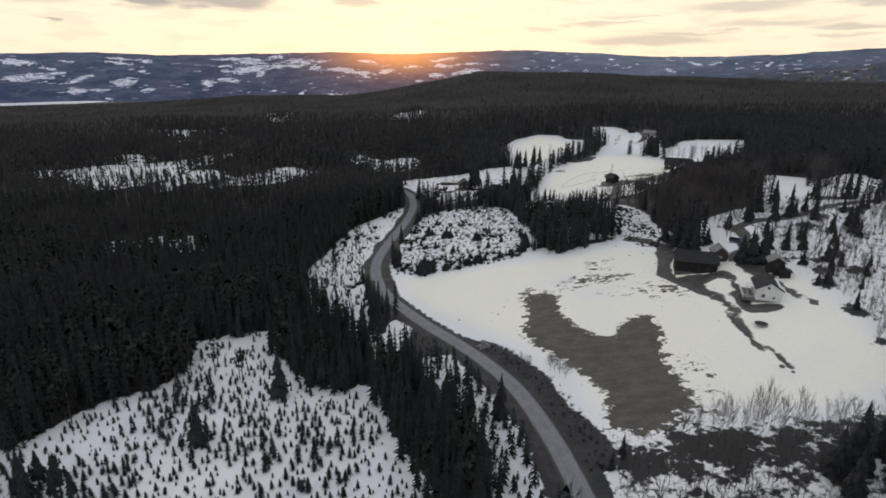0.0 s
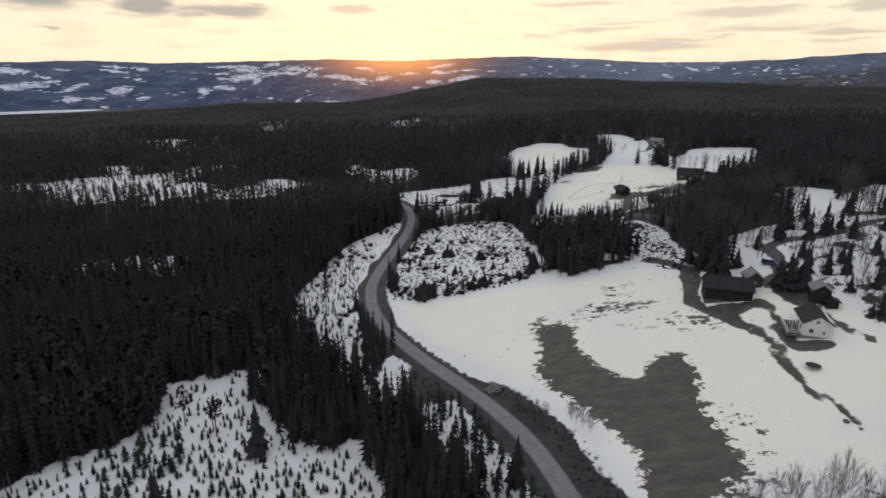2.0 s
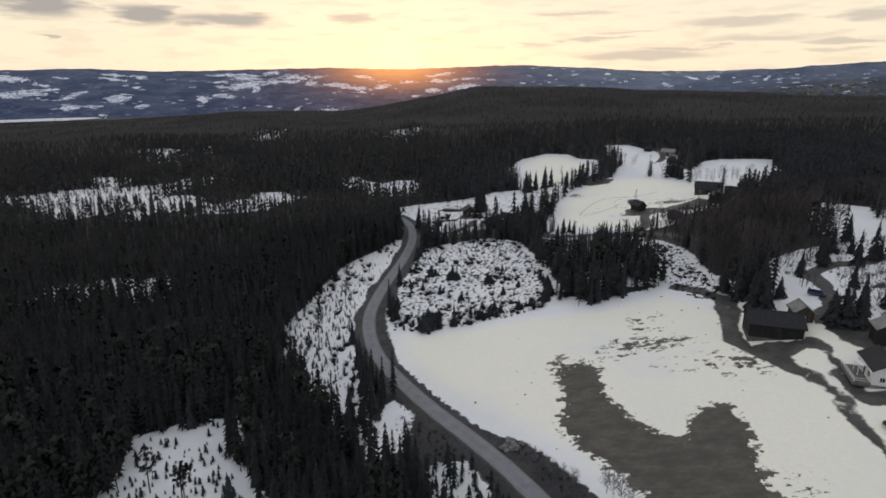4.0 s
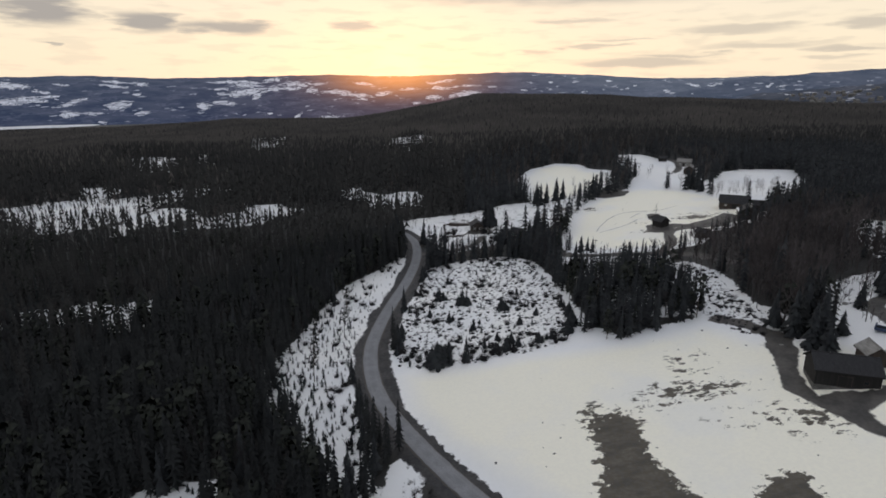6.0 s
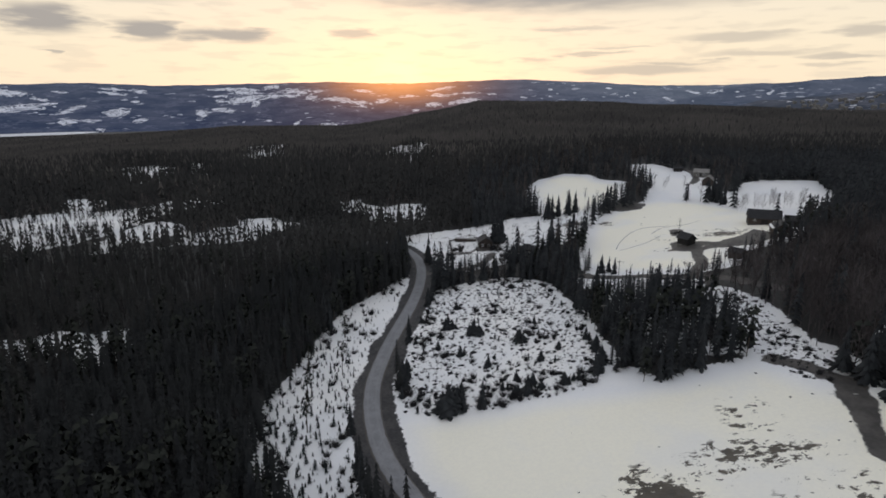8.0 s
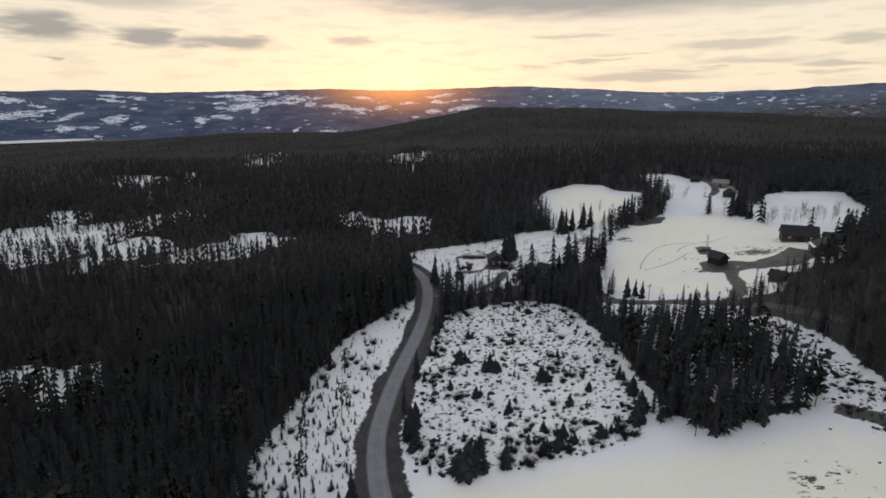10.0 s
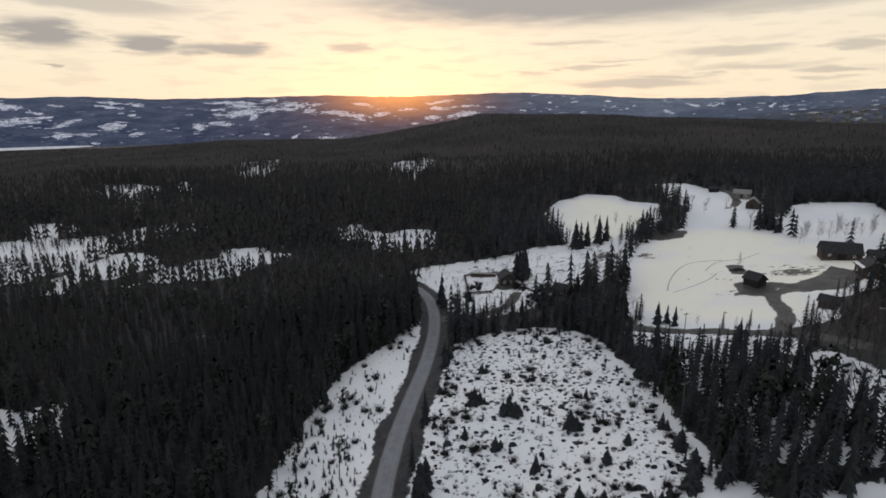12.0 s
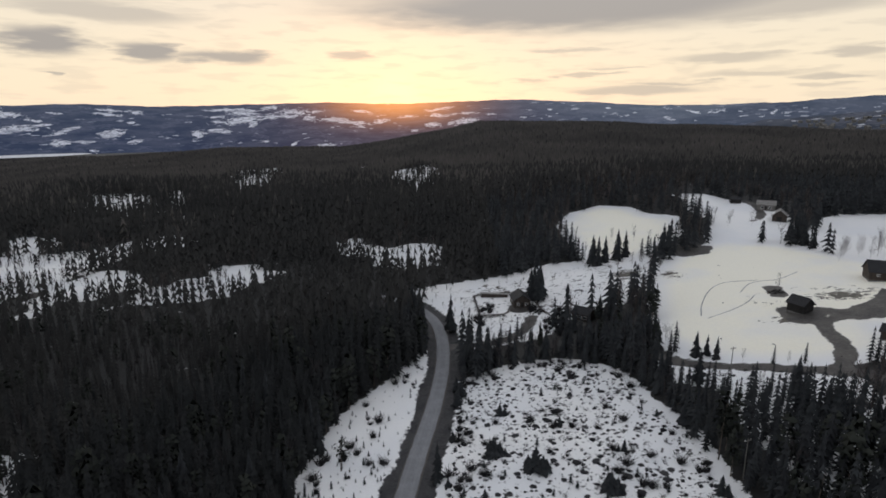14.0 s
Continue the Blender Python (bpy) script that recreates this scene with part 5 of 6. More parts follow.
DARK_CORNER = [(69.6, 69.1, 13.1), (90.5, 64.8, 11.4), (86.1, 66.8, 12.8), (70.8, 73.7, 11.8), (84.1, 79.6, 12.8), (106.2, 70.5, 12.4), (95.2, 70.8, 9.5), (90.6, 76.1, 13.0), (67.3, 83.2, 11.2), (97.2, 83.7, 10.5), (100.9, 81.7, 12.6), (100.4, 74.9, 12.9), (102.9, 65.1, 13.3), (72.1, 83.0, 10.8), (102.6, 70.3, 12.0), (74.3, 67.4, 12.9), (97.6, 79.0, 13.6), (74.6, 87.5, 10.3), (106.5, 80.7, 12.2), (106.8, 85.6, 13.1), (86.7, 87.5, 13.8), (88.9, 83.2, 9.7), (94.1, 77.7, 12.0), (74.3, 76.9, 10.1), (66.8, 77.8, 10.4), (82.5, 72.5, 11.1)]
for ex, ey, eh in DARK_CORNER:
    plant(rnd.choice(spruces), ex, ey, eh * rnd.uniform(0.16, 0.24), eh, rnd.uniform(0, 360), "tall dark spruce at the edge of the thicket", "spruces below the meadow")
BARN_TREES = [(93, 173.3, 9, 0.3), (95.6, 172.3, 10.5, 0.3), (98, 171.2, 9.5, 0.3), (99.6, 174, 13, 0.17), (96.5, 175.5, 10.5, 0.28), (94, 176, 9, 0.3), (80.5, 189, 13, 0.22),
              (83.4, 190.5, 15.5, 0.2), (86, 194, 13, 0.22), (80, 196, 14, 0.2), (84, 198, 15, 0.22), (78, 201, 12, 0.22), (82.5, 186, 11, 0.25), (89.5, 192, 7, 0.3), (88, 200, 14, 0.2),
              (108.6, 177.6, 10, 0.17), (113, 176, 11, 0.19), (104.5, 180, 9, 0.2)]
for ex, ey, eh, ew in BARN_TREES:
    plant(rnd.choice(spruces), ex, ey, eh * ew, eh, rnd.uniform(0, 360), "tall dark conifer above the tarred barn", "conifers by the barn")
for ob in spruces:
    remove_proto(ob)


def sapling_proto(k):
    ob = thing("spruce_sapling", 0, 0, "small planted spruce sapling in snow", "sapling", "planted saplings", -900)
    rr = random.Random(70 + k)
    tv, tf = trunk_mesh(0.5, 0.05, 0.02, 5)
    part("trunk", tv, tf, M_BARK, ob)
    cv, cf = spruce_shape(rr, 5, 6)
    part("crown", cv, cf, M_YOUNG, ob)
    return ob


saplings = [sapling_proto(k) for k in range(4)]
x, y = jitter_grid(-125, -6, 46, 160, 2.0)
keep = (inside(x, y, PLANTING) > 1.0) & (rng.uniform(size=len(x)) < 0.86 - 0.5 * (y > 147))
x, y = x[keep], y[keep]
h = rng.uniform(1.0, 3.2, len(x)) * (1 + 0.4 * ripple(x, y, 13, 2))
first = np.zeros(len(x), bool)
first[np.where((y > 84) & (x > -100))[0][:290]] = True
for k in np.where(first)[0]:
    plant(saplings[k % 4], float(x[k]), float(y[k]), float(h[k]) * 0.42, float(h[k]), float(rng.uniform(0, 360)), sink=0.03)
for ob in saplings:
    remove_proto(ob)
SAPLING = [spruce_shape(pyr, 4, 5) for _ in range(4)]
stuff("young_spruces", SAPLING, x[~first], y[~first], h[~first] * 0.4, h[~first], M_YOUNG, rng, "planted young spruces on a snowy clearing", "saplings", 0.03)
x, y = jitter_grid(-68, -22, 150, 318, 1.75)
v_in = np.minimum(inside(x, y, VERGE), line_distance(x, y, road_line)[0] - 6.0)
keep = (v_in > 0.3) & (rng.uniform(size=len(x)) < 0.74 - 0.42 * smooth(240, 290, y) + 0.2 * ripple(x, y, 9, 1))
x, y = x[keep], y[keep]
h = (0.5 + 2.0 * rng.uniform(0, 1, len(x)) ** 1.6) * (1.25 - 0.5 * smooth(200, 290, y))
stuff("young_spruces", SAPLING, x, y, h * 0.33, h, M_YOUNG, rng, "small self-sown spruces along the snowy road verge", "saplings", 0.03)
x, y = jitter_grid(-11, 18, 52, 144, 1.75)
keep = (inside(x, y, STRIP) > 0.4) & (rng.uniform(size=len(x)) < 0.85 - 0.25 * smooth(100, 80, y))
x, y = x[keep], y[keep]
h = 0.8 + 6.0 * rng.uniform(0, 1, len(x)) ** 1.7
stuff("young_spruces", SAPLING, x, y, h * 0.3, h, M_YOUNG, rng, "young spruces in the snowy strip below the road", "saplings", 0.03)

# tufts, stumps and brush on the cut-over ground
x, y = jitter_grid(-30, 90, 195, 320, 1.7)
s_in = np.max([inside(x, y, p) for p in (CUTOVER, SLOPE, BANK)], 0)
keep = (s_in > 0.3) & (rng.uniform(size=len(x)) < 0.5 + 0.25 * ripple(x, y, 8, 2) + 0.35 * (x > 60))
x, y = x[keep], y[keep]
h = 0.12 + 0.5 * rng.uniform(0, 1, len(x)) ** 2
stuff("brush_tufts", MOUND, x, y, h * rng.uniform(1.0, 2.2, len(x)), h, M_SHRUB, rng, "dark stumps, heather tufts and felled brush in snow", "brush", 0.02)
x, y = jitter_grid(-30, 90, 195, 320, 2.3)
s_in = np.max([inside(x, y, p) for p in (CUTOVER, SLOPE, BANK)], 0)
keep = (s_in > 0.5) & (rng.uniform(size=len(x)) < 0.6 + 0.5 * ripple(x, y, 10, 4))
x, y = x[keep], y[keep]
h = rng.uniform(0.4, 1.6, len(x))
stuff("bare_bushes", SHRUB, x, y, h * 0.75, h, M_SHRUB, rng, "low leafless bushes on the clearing", "bushes", 0.02)
x, y = jitter_grid(-30, 90, 195, 320, 4.6)
keep = (np.max([inside(x, y, p) for p in (CUTOVER, SLOPE)], 0) > 1) & (rng.uniform(size=len(x)) < 0.3 + 0.3 * ripple(x, y, 13, 1))
x, y = x[keep], y[keep]
h = rng.uniform(0.7, 2.4, len(x))
stuff("young_spruces", SAPLING, x, y, h * 0.42, h, M_YOUNG, rng, "small bushy spruces sprouting on the clearing", "saplings", 0.03)
# big bushes at the lower edge of the clearing and along the verge
BUSH = [shrub_shape(random.Random(k), 120, 0.03) for k in range(5)]
x, y = jitter_grid(-66, 36, 165, 318, 2.4)
low = smooth(232, 214, y) + smooth(8, 2, inside(x, y, CUTOVER)) * 0.6
wild = np.minimum(inside(x, y, VERGE), line_distance(x, y, road_line)[0] - 6.5)
keep = ((inside(x, y, CUTOVER) > 0.5) & (rng.uniform(size=len(x)) < 0.06 + 0.5 * low + 0.25 * (ripple(x, y, 9, 6) > 0.42))) | ((wild > 0.5) & (rng.uniform(size=len(x)) < 0.07 + 0.25 * smooth(6, 1, inside(x, y, VERGE))))
x, y = x[keep], y[keep]
h = rng.uniform(0.8, 2.6, len(x))
stuff("bare_bushes", BUSH, x, y, h * rng.uniform(0.6, 1.0, len(x)), h, M_SHRUB, rng, "dense dark leafless bushes in the snow", "bushes", 0.03)
x, y = jitter_grid(-20, 4, 140, 164, 1.3)
keep = (inside(x, y, CUTTING) > 0) & (line_distance(x, y, road_line)[0] > 4.5) & (rng.uniform(size=len(x)) < 0.7)
x, y = x[keep], y[keep]
h = rng.uniform(0.3, 1.3, len(x))
stuff("bare_bushes", SHRUB, x, y, h * 0.9, h, M_SHRUB, rng, "dark heather and bushes on the bare bank", "bushes", 0.03)
x, y = jitter_grid(-14, 34, 326, 375, 1.5)
garden = (np.hypot(x + 8.5, (y - 357) * 0.6) < 2.6) | (np.hypot(x - 9, (y - 351) * 0.5) < 2.8) | (np.hypot(x - 19, (y - 344) * 0.5) < 3.2) | (np.hypot(x + 12, (y - 346) * 0.5) < 2.5) | (np.hypot(x - 15, (y - 334) * 0.5) < 4.5)
garden &= (line_distance(x, y, lane_lines[0])[0] > 2.5) & (np.hypot(x - 25.4, y - 338.6) > 5) & (rng.uniform(size=len(x)) < 0.75)
x, y = x[garden], y[garden]
h = rng.uniform(0.8, 2.8, len(x))
stuff("bare_bushes", BUSH, x, y, h * 0.7, h, M_SHRUB, rng, "dark garden bushes and hedges round the croft", "bushes", 0.03)
x, y = jitter_grid(58, 90, 195, 264, 1.8)
keep = (inside(x, y, SLOPE) > 0.3) & (rng.uniform(size=len(x)) < 0.34 + 0.45 * ripple(x, y, 7, 3))
x, y = x[keep], y[keep]
h = rng.uniform(0.5, 1.5, len(x))
stuff("bare_bushes", BUSH, x, y, h * rng.uniform(0.7, 1.2, len(x)), h, M_SHRUB, rng, "dark bushes and felled tops on the snowy slope", "bushes", 0.03)
# shrubs on the banks of the road and below the meadow
x, y = jitter_grid(-40, 60, 62, 360, 1.5)
dr, sr = line_distance(x, y, road_line)
keep = (dr > 4.2) & (inside(x, y, FIELD) < 0.3) & (((sr > 0) & (dr < 10) & (y < 175)) | ((dr < 6.6) & (rng.uniform(size=len(x)) < 0.35))) & (rng.uniform(size=len(x)) < 0.8)
x, y = x[keep], y[keep]
h = rng.uniform(0.4, 1.3, len(x))
stuff("roadside_shrubs", SHRUB, x, y, h * 0.8, h, M_SHRUB, rng, "dark leafless shrubs and dead grass on the road bank", "shrubs", 0.05)
x, y = jitter_grid(32, 105, 64, 102, 1.5)
keep = (inside(x, y, BROADLEAF[2]) > 0) & (rng.uniform(size=len(x)) < 0.45 + 0.45 * ripple(x, y, 7, 2) + 0.5 * smooth(88, 96, y)) & (inside(x, y, FIELD) < 0.6)
x, y = x[keep], y[keep]
h = rng.uniform(1.0, 3.0, len(x)) * (1 - 0.45 * smooth(90, 97, y))
stuff("thicket", SCRUB, x, y, h * 1.4, h, M_WOODTWIG, rng, "dense brown leafless thicket below the meadow", "shrubs", 0.05)
x, y = jitter_grid(92, 178, 112, 224, 1.9)
keep = (inside(x, y, SPARSE) > 0) & (rng.uniform(size=len(x)) < 0.6 + 0.55 * ripple(x, y, 11, 5)) & (line_distance(x, y, lane_lines[4])[0] > 3)
x, y = x[keep], y[keep]
h = rng.uniform(1.2, 6.0, len(x))
stuff("bare_bushes", SCRUB, x, y, h * 1.2, h, M_WOODTWIG, rng, "leafless birch scrub on snow by the cottages", "bushes", 0.05)
x, y = jitter_grid(-36, 72, 326, 404, 2.6)
keep = (inside(x, y, CROFT) > 0) & (rng.uniform(size=len(x)) < 0.14 + 0.22 * ripple(x, y, 12, 3) + 0.16 * (y < 352))
for bx, by, br in BUILDINGS:
    keep &= np.hypot(x - bx, y - by) > br * 0.7
x, y = x[keep], y[keep]
h = rng.uniform(0.6, 4.0, len(x))
stuff("bare_bushes", SCRUB, x, y, h * 1.3, h, M_TWIG, rng, "leafless bushes and fruit trees round the croft", "bushes", 0.05)


def birch_proto(k):
    ob = thing("birch_tree", 0, 0, "leafless birch tree with fine grey twigs", "tree", "bare birches", -900)
    tv, tf, cv, cf = bare_shape(random.Random(90 + k), 30, 1000, 0.23, 0.00085, 0.0055)
    part("trunk", tv, tf, M_BIRCH, ob)
    part("crown", cv, cf, M_BIRCHTWIG, ob, "haze of fine bare twigs")
    return ob


def bush_birch_proto(k):
    ob = thing("birch_tree", 0, 0, "low bushy leafless birch with dense grey twigs", "tree", "bushy birches", -900)
    tv, tf, cv, cf = bare_shape(random.Random(190 + k), 30, 900, 0.4, 0.0034, 0.009)
    part("trunk", tv, tf, M_BIRCH, ob)
    part("crown", cv, cf, M_BIRCHTWIG, ob, "dense rounded crown of bare twigs")
    return ob


birches = [birch_proto(k) for k in range(4)]
bushes = [bush_birch_proto(k) for k in range(3)]
BIRCHES = [(48, 99, 6.5), (50, 98.5, 7), (52.6, 98.5, 8), (54.6, 97.8, 9), (56.5, 98.2, 6), (59, 97.5, 8), (60.5, 97.3, 10), (61.8, 96.8, 11), (63.8, 94.8, 9), (66.5, 94.5, 10), (67.6, 94, 9.5),
           (71.4, 93.2, 8), (74, 93, 9), (77, 94, 7), (94, 337.9, 6.5), (13.3, 140, 3.4), (14.6, 138.6, 3.2), (18, 134.5, 3.6), (25.8, 128, 5.6), (26.8, 126.6, 5.2), (24.9, 129, 5), (28, 124.5, 5), (15.8, 137, 3.4), (19.6, 132.8, 3.6),
           (141, 374, 8), (146, 372, 9), (150, 376, 7), (153, 371, 10), (157, 375, 8), (161, 372, 9), (166, 378, 8),
           (66, 400, 6), (70, 403, 7), (62, 377, 5), (45, 303, 6), (43, 307, 7), (46, 311, 5), (57, 288.5, 4), (66, 283, 3.5), (104, 131, 6), (107, 134, 7), (109, 128, 5), (100, 121, 4), (111, 135, 6), (104, 152, 5)]
BIRCHES += [(134, 366, 8), (137.5, 369, 9), (143.5, 376, 8), (148, 368, 9), (155, 368, 9), (158.5, 378, 10), (163, 370, 8), (168, 371, 9), (172, 375, 10), (176, 380, 9), (64, 382, 7), (61, 385, 8), (67, 379, 6), (58, 388, 7), (63, 389, 6), (120, 430, 7), (124, 436, 8), (133, 432, 8), (60, 428, 7), (70, 424, 8), (76, 419, 7)]
BIRCHES += [(47, 98.5, 5), (49.3, 97.6, 7.5), (53.5, 97, 8.5), (55.7, 98, 8), (58, 97, 7), (60, 96, 10.5), (62.6, 96.2, 10), (65, 95.5, 8), (69, 94, 7), (72.6, 92.5, 8.5), (75.5, 92.6, 8), (79, 93, 7), (82, 93.5, 8)]
for ex, ey, eh in BIRCHES:
    plant(rnd.choice(bushes if eh < 6 and ey < 150 else birches), ex, ey, eh * 0.9, eh, rnd.uniform(0, 360))
for ob in birches + bushes:
    remove_proto(ob)


def pine(x, y, tall, seed):
    rr = random.Random(seed)
    ob = thing("pine_tree", x, y, "slender pine with a bare trunk and tufted crown", "tree", "pines on the verge")
    tv, tf = trunk_mesh(tall, 0.16, 0.05, 7, 0.5)
    part("trunk", tv, tf, M_BARK, ob)
    v, f = [], []
    for k in range(56):
        z = tall * rr.uniform(0.45, 1.0)
        a, r = rr.uniform(0, 7), rr.uniform(0.2, 2.1) * (1.15 - abs(z / tall - 0.72) * 2.2)
        c = Vector((0.5 * (z / tall) ** 2 + math.cos(a) * r, math.sin(a) * r, z))
        rod(v, f, (0.5 * (z / tall) ** 2, 0, z - 0.2), c, 0.03, 0.01)
        for _ in range(26):
            d = Vector((rr.gauss(0, 1), rr.gauss(0, 1), rr.gauss(0.2, 0.7))).normalized() * rr.uniform(0.3, 0.6)
            q = d.cross(Vector((0.3, 0.5, 0.8))).normalized() * 0.12
            b = len(v)
            v += [tuple(c - q), tuple(c + q), tuple(c + d)]
            f.append((b, b + 1, b + 2))
    part("crown", np.array(v), np.array(f), M_PINE, ob)


for k, (ex, ey, eh) in enumerate([(-44, 232.5, 11), (-51, 219, 10), (-48.4, 259.6, 8), (-55, 236, 9), (-47, 203, 11), (-66.7, 136, 11), (-57.4, 132, 10.5), (-59, 134, 9), (-92, 113, 12), (37, 226, 12), (33, 250, 13)]):
    pine(ex, ey, eh, 200 + k)


# ---- buildings ----
def box(v, f, x0, x1, y0, y1, z0, z1):
    b = len(v)
    v += [(x, y, z) for z in (z0, z1) for y in (y0, y1) for x in (x0, x1)]
    for q in ((0, 2, 3, 1), (4, 5, 7, 6), (0, 1, 5, 4), (2, 6, 7, 3), (0, 4, 6, 2), (1, 3, 7, 5)):
        f += [(b + q[0], b + q[1], b + q[2]), (b + q[0], b + q[2], b + q[3])]


def boxes(name, items, mat, parent, label=""):
    v, f = [], []
    for it in items:
        box(v, f, *it)
    return part(name, np.array(v), np.array(f), mat, parent, label)


def prism(name, outline, y0, y1, mat, parent, label=""):
    """An outline in x and z, drawn out along y."""
    n = len(outline)
    v = [(x, y, z) for y in (y0, y1) for x, z in outline]
    f = []
    for k in range(n):
        j = (k + 1) % n
        f += [(k, j, j + n), (k, j + n, k + n)]
    f += [(0, k + 1, k) for k in range(1, n - 1)] + [(n, n + k, n + k + 1) for k in range(1, n - 1)]
    return part(name, np.array(v), np.array(f), mat, parent, label)


def opening(house, house_trim, kind, side, u, z, w, h, hw, hl):
    """A window or door with its frame on one wall: side s (front gable), n, e or w; u along the wall."""
    def lay(name, a0, a1, z0, z1, d0, d1, mat, parent):
        if side == "s":
            b = (a0, a1, -hl - d1, -hl - d0, z0, z1)
        elif side == "n":
            b = (a0, a1, hl + d0, hl + d1, z0, z1)
        elif side == "w":
            b = (-hw - d1, -hw - d0, a0, a1, z0, z1)
        else:
            b = (hw + d0, hw + d1, a0, a1, z0, z1)
        return b
    ob = new(kind)
    ob.parent = house
    fr = [lay("frame", u - w / 2 - 0.09, u + w / 2 + 0.09, z - 0.09, z, 0.003, 0.07, 0, 0), lay("frame", u - w / 2 - 0.09, u + w / 2 + 0.09, z + h, z + h + 0.09, 0.003, 0.07, 0, 0),
          lay("frame", u - w / 2 - 0.09, u - w / 2, z, z + h, 0.003, 0.07, 0, 0), lay("frame", u + w / 2, u + w / 2 + 0.09, z, z + h, 0.003, 0.07, 0, 0)]
    if kind == "window":
        fr.append(lay("frame", u - 0.03, u + 0.03, z, z + h, 0.003, 0.06, 0, 0))
    boxes("frame", fr, house_trim, ob)
    boxes("pane" if kind == "window" else "door_leaf", [lay("pane", u - w / 2, u + w / 2, z, z + h, 0.003, 0.03, 0, 0)], M_GLASS if kind == "window" else M_DARKWOOD, ob)
    return ob


def gable_house(name, label, category, x, y, turn, w, l, wall_h, rise, wall_mat, roof_mat, windows=(), doors=(), chimney=None, over=0.45, footing=True, sunk=0.5, snow=()):
    """House with its ridge along local y; turn: degrees to the left of north."""
    ob = thing(name, x, y, label, category, turn=turn)
    hw, hl = w / 2, l / 2
    prism("wall", [(-hw, 0.0), (hw, 0.0), (hw, wall_h), (0, wall_h + rise), (-hw, wall_h)], -hl, hl, wall_mat, ob)
    if footing:
        boxes("footing", [(-hw + 0.04, hw - 0.04, -hl + 0.04, hl - 0.04, -1.6, 0.0)], M_STONE, ob, "grey stone footing")
    k = rise / hw
    t = 0.2
    for s, tag in ((-1, "roof"), (1, "roof")):
        o = [(0, wall_h + rise + 0.03), (s * (hw + over), wall_h - over * k + 0.03), (s * (hw + over), wall_h - over * k + 0.03 + t), (0, wall_h + rise + 0.03 + t)]
        if s < 0:
            o = o[::-1]
        slab = prism(tag, o, -hl - over, hl + over, roof_mat, ob)
        # battens and courses standing proud of the slab
        v, f = [], []
        n = max(4, int((hw + over) / 0.45))
        for c in range(n):
            a = (c + 0.5) / n
            cx, cz = s * (hw + over) * a, wall_h + rise + 0.03 + t - (rise + over * k) * a
            box(v, f, cx - 0.03, cx + 0.03, -hl - over, hl + over, cz - 0.02, cz + 0.035)
        part("course", np.array(v), np.array(f), roof_mat, slab)
    boxes("ridge_cap", [(-0.14, 0.14, -hl - over, hl + over, wall_h + rise + 0.16, wall_h + rise + 0.3)], roof_mat, ob)
    for s in (-1, 1):
        zc = wall_h - over * k
        boxes("bargeboard", [(s * (hw + over) - 0.05, s * (hw + over) + 0.05, -hl - over, hl + over, zc - 0.1, zc + 0.16)], M_TRIM if wall_mat is M_WHITE else wall_mat, ob)
    for it in windows:
        opening(ob, M_BROWNWOOD if wall_mat is M_DARKWOOD else M_TRIM, "window", *it, hw, hl)
    for it in doors:
        opening(ob, M_TRIM if wall_mat is M_WHITE else M_BROWNWOOD, "door", *it, hw, hl)
    if chimney:
        cx, cy = chimney
        zt = wall_h + rise
        c = boxes("chimney", [(cx - 0.35, cx + 0.35, cy - 0.35, cy + 0.35, zt - 1.2, zt + 0.9)], M_STONE, ob, "short grey masonry chimney")
        boxes("cap", [(cx - 0.42, cx + 0.42, cy - 0.42, cy + 0.42, zt + 0.9, zt + 1.0)], M_SHEET, c)
    for s, y0, y1, a0, a1 in snow:
        z0, z1 = wall_h + rise + 0.03 + t - (rise + over * k) * a0, wall_h + rise + 0.03 + t - (rise + over * k) * a1
        x0, x1 = s * (hw + over) * a0, s * (hw + over) * a1
        o = [(x0, z0), (x1, z1), (x1, z1 + 0.16), (x0, z0 + 0.16)]
        prism("snow_patch", o if s > 0 else o[::-1], y0, y1, M_SNOWCAP, ob, "strip of wet snow left on the roof")
    return ob


white = gable_house("white_house", "white boarded house with dark tiled roof on a snowy lawn", "house", 89.2, 151.0, -19, 6.4, 9.2, 3.3, 2.0, M_WHITE, M_TILE,
                    [("s", -1.4, 0.9, 0.9, 1.0), ("s", 1.3, 0.7, 0.5, 0.8), ("s", -0.3, 3.4, 0.7, 0.8), ("w", -2.4, 0.9, 1.2, 1.2), ("w", 2.4, 0.9, 1.2, 1.2), ("e", 0, 0.9, 1.2, 1.2), ("n", 0, 0.9, 1.2, 1.2)],
                    [("w", 0.2, 0.12, 0.95, 2.05)], (0.6, 1.5), snow=[(1, -3.8, 4.2, 0.62, 0.92)])
boxes("porch_roof", [(-4.9, -3.2, -1.2, 1.6, 2.55, 2.75)], M_TRIM, white, "flat white porch roof")
for py in (-1.1, 1.5):
    boxes("porch_post", [(-4.85, -4.72, py - 0.06, py + 0.06, 0.2, 2.55)], M_TRIM, white)
deck = boxes("deck", [(-6.4, -3.2, -4.6, 4.2, -0.6, 0.15)], M_GREYWOOD, white, "pale weathered timber deck")
for k in range(9):
    boxes("deck_board", [(-6.4 + k * 0.355, -6.4 + k * 0.355 + 0.33, -4.6, 4.2, 0.154, 0.185)], M_GREYWOOD, deck)
rail = new("railing")
rail.parent = white
for k in range(7):
    yy = -4.5 + k * 1.43
    boxes("post", [(-6.38, -6.28, yy - 0.05, yy + 0.05, 0.15, 1.1)], M_TRIM, rail)
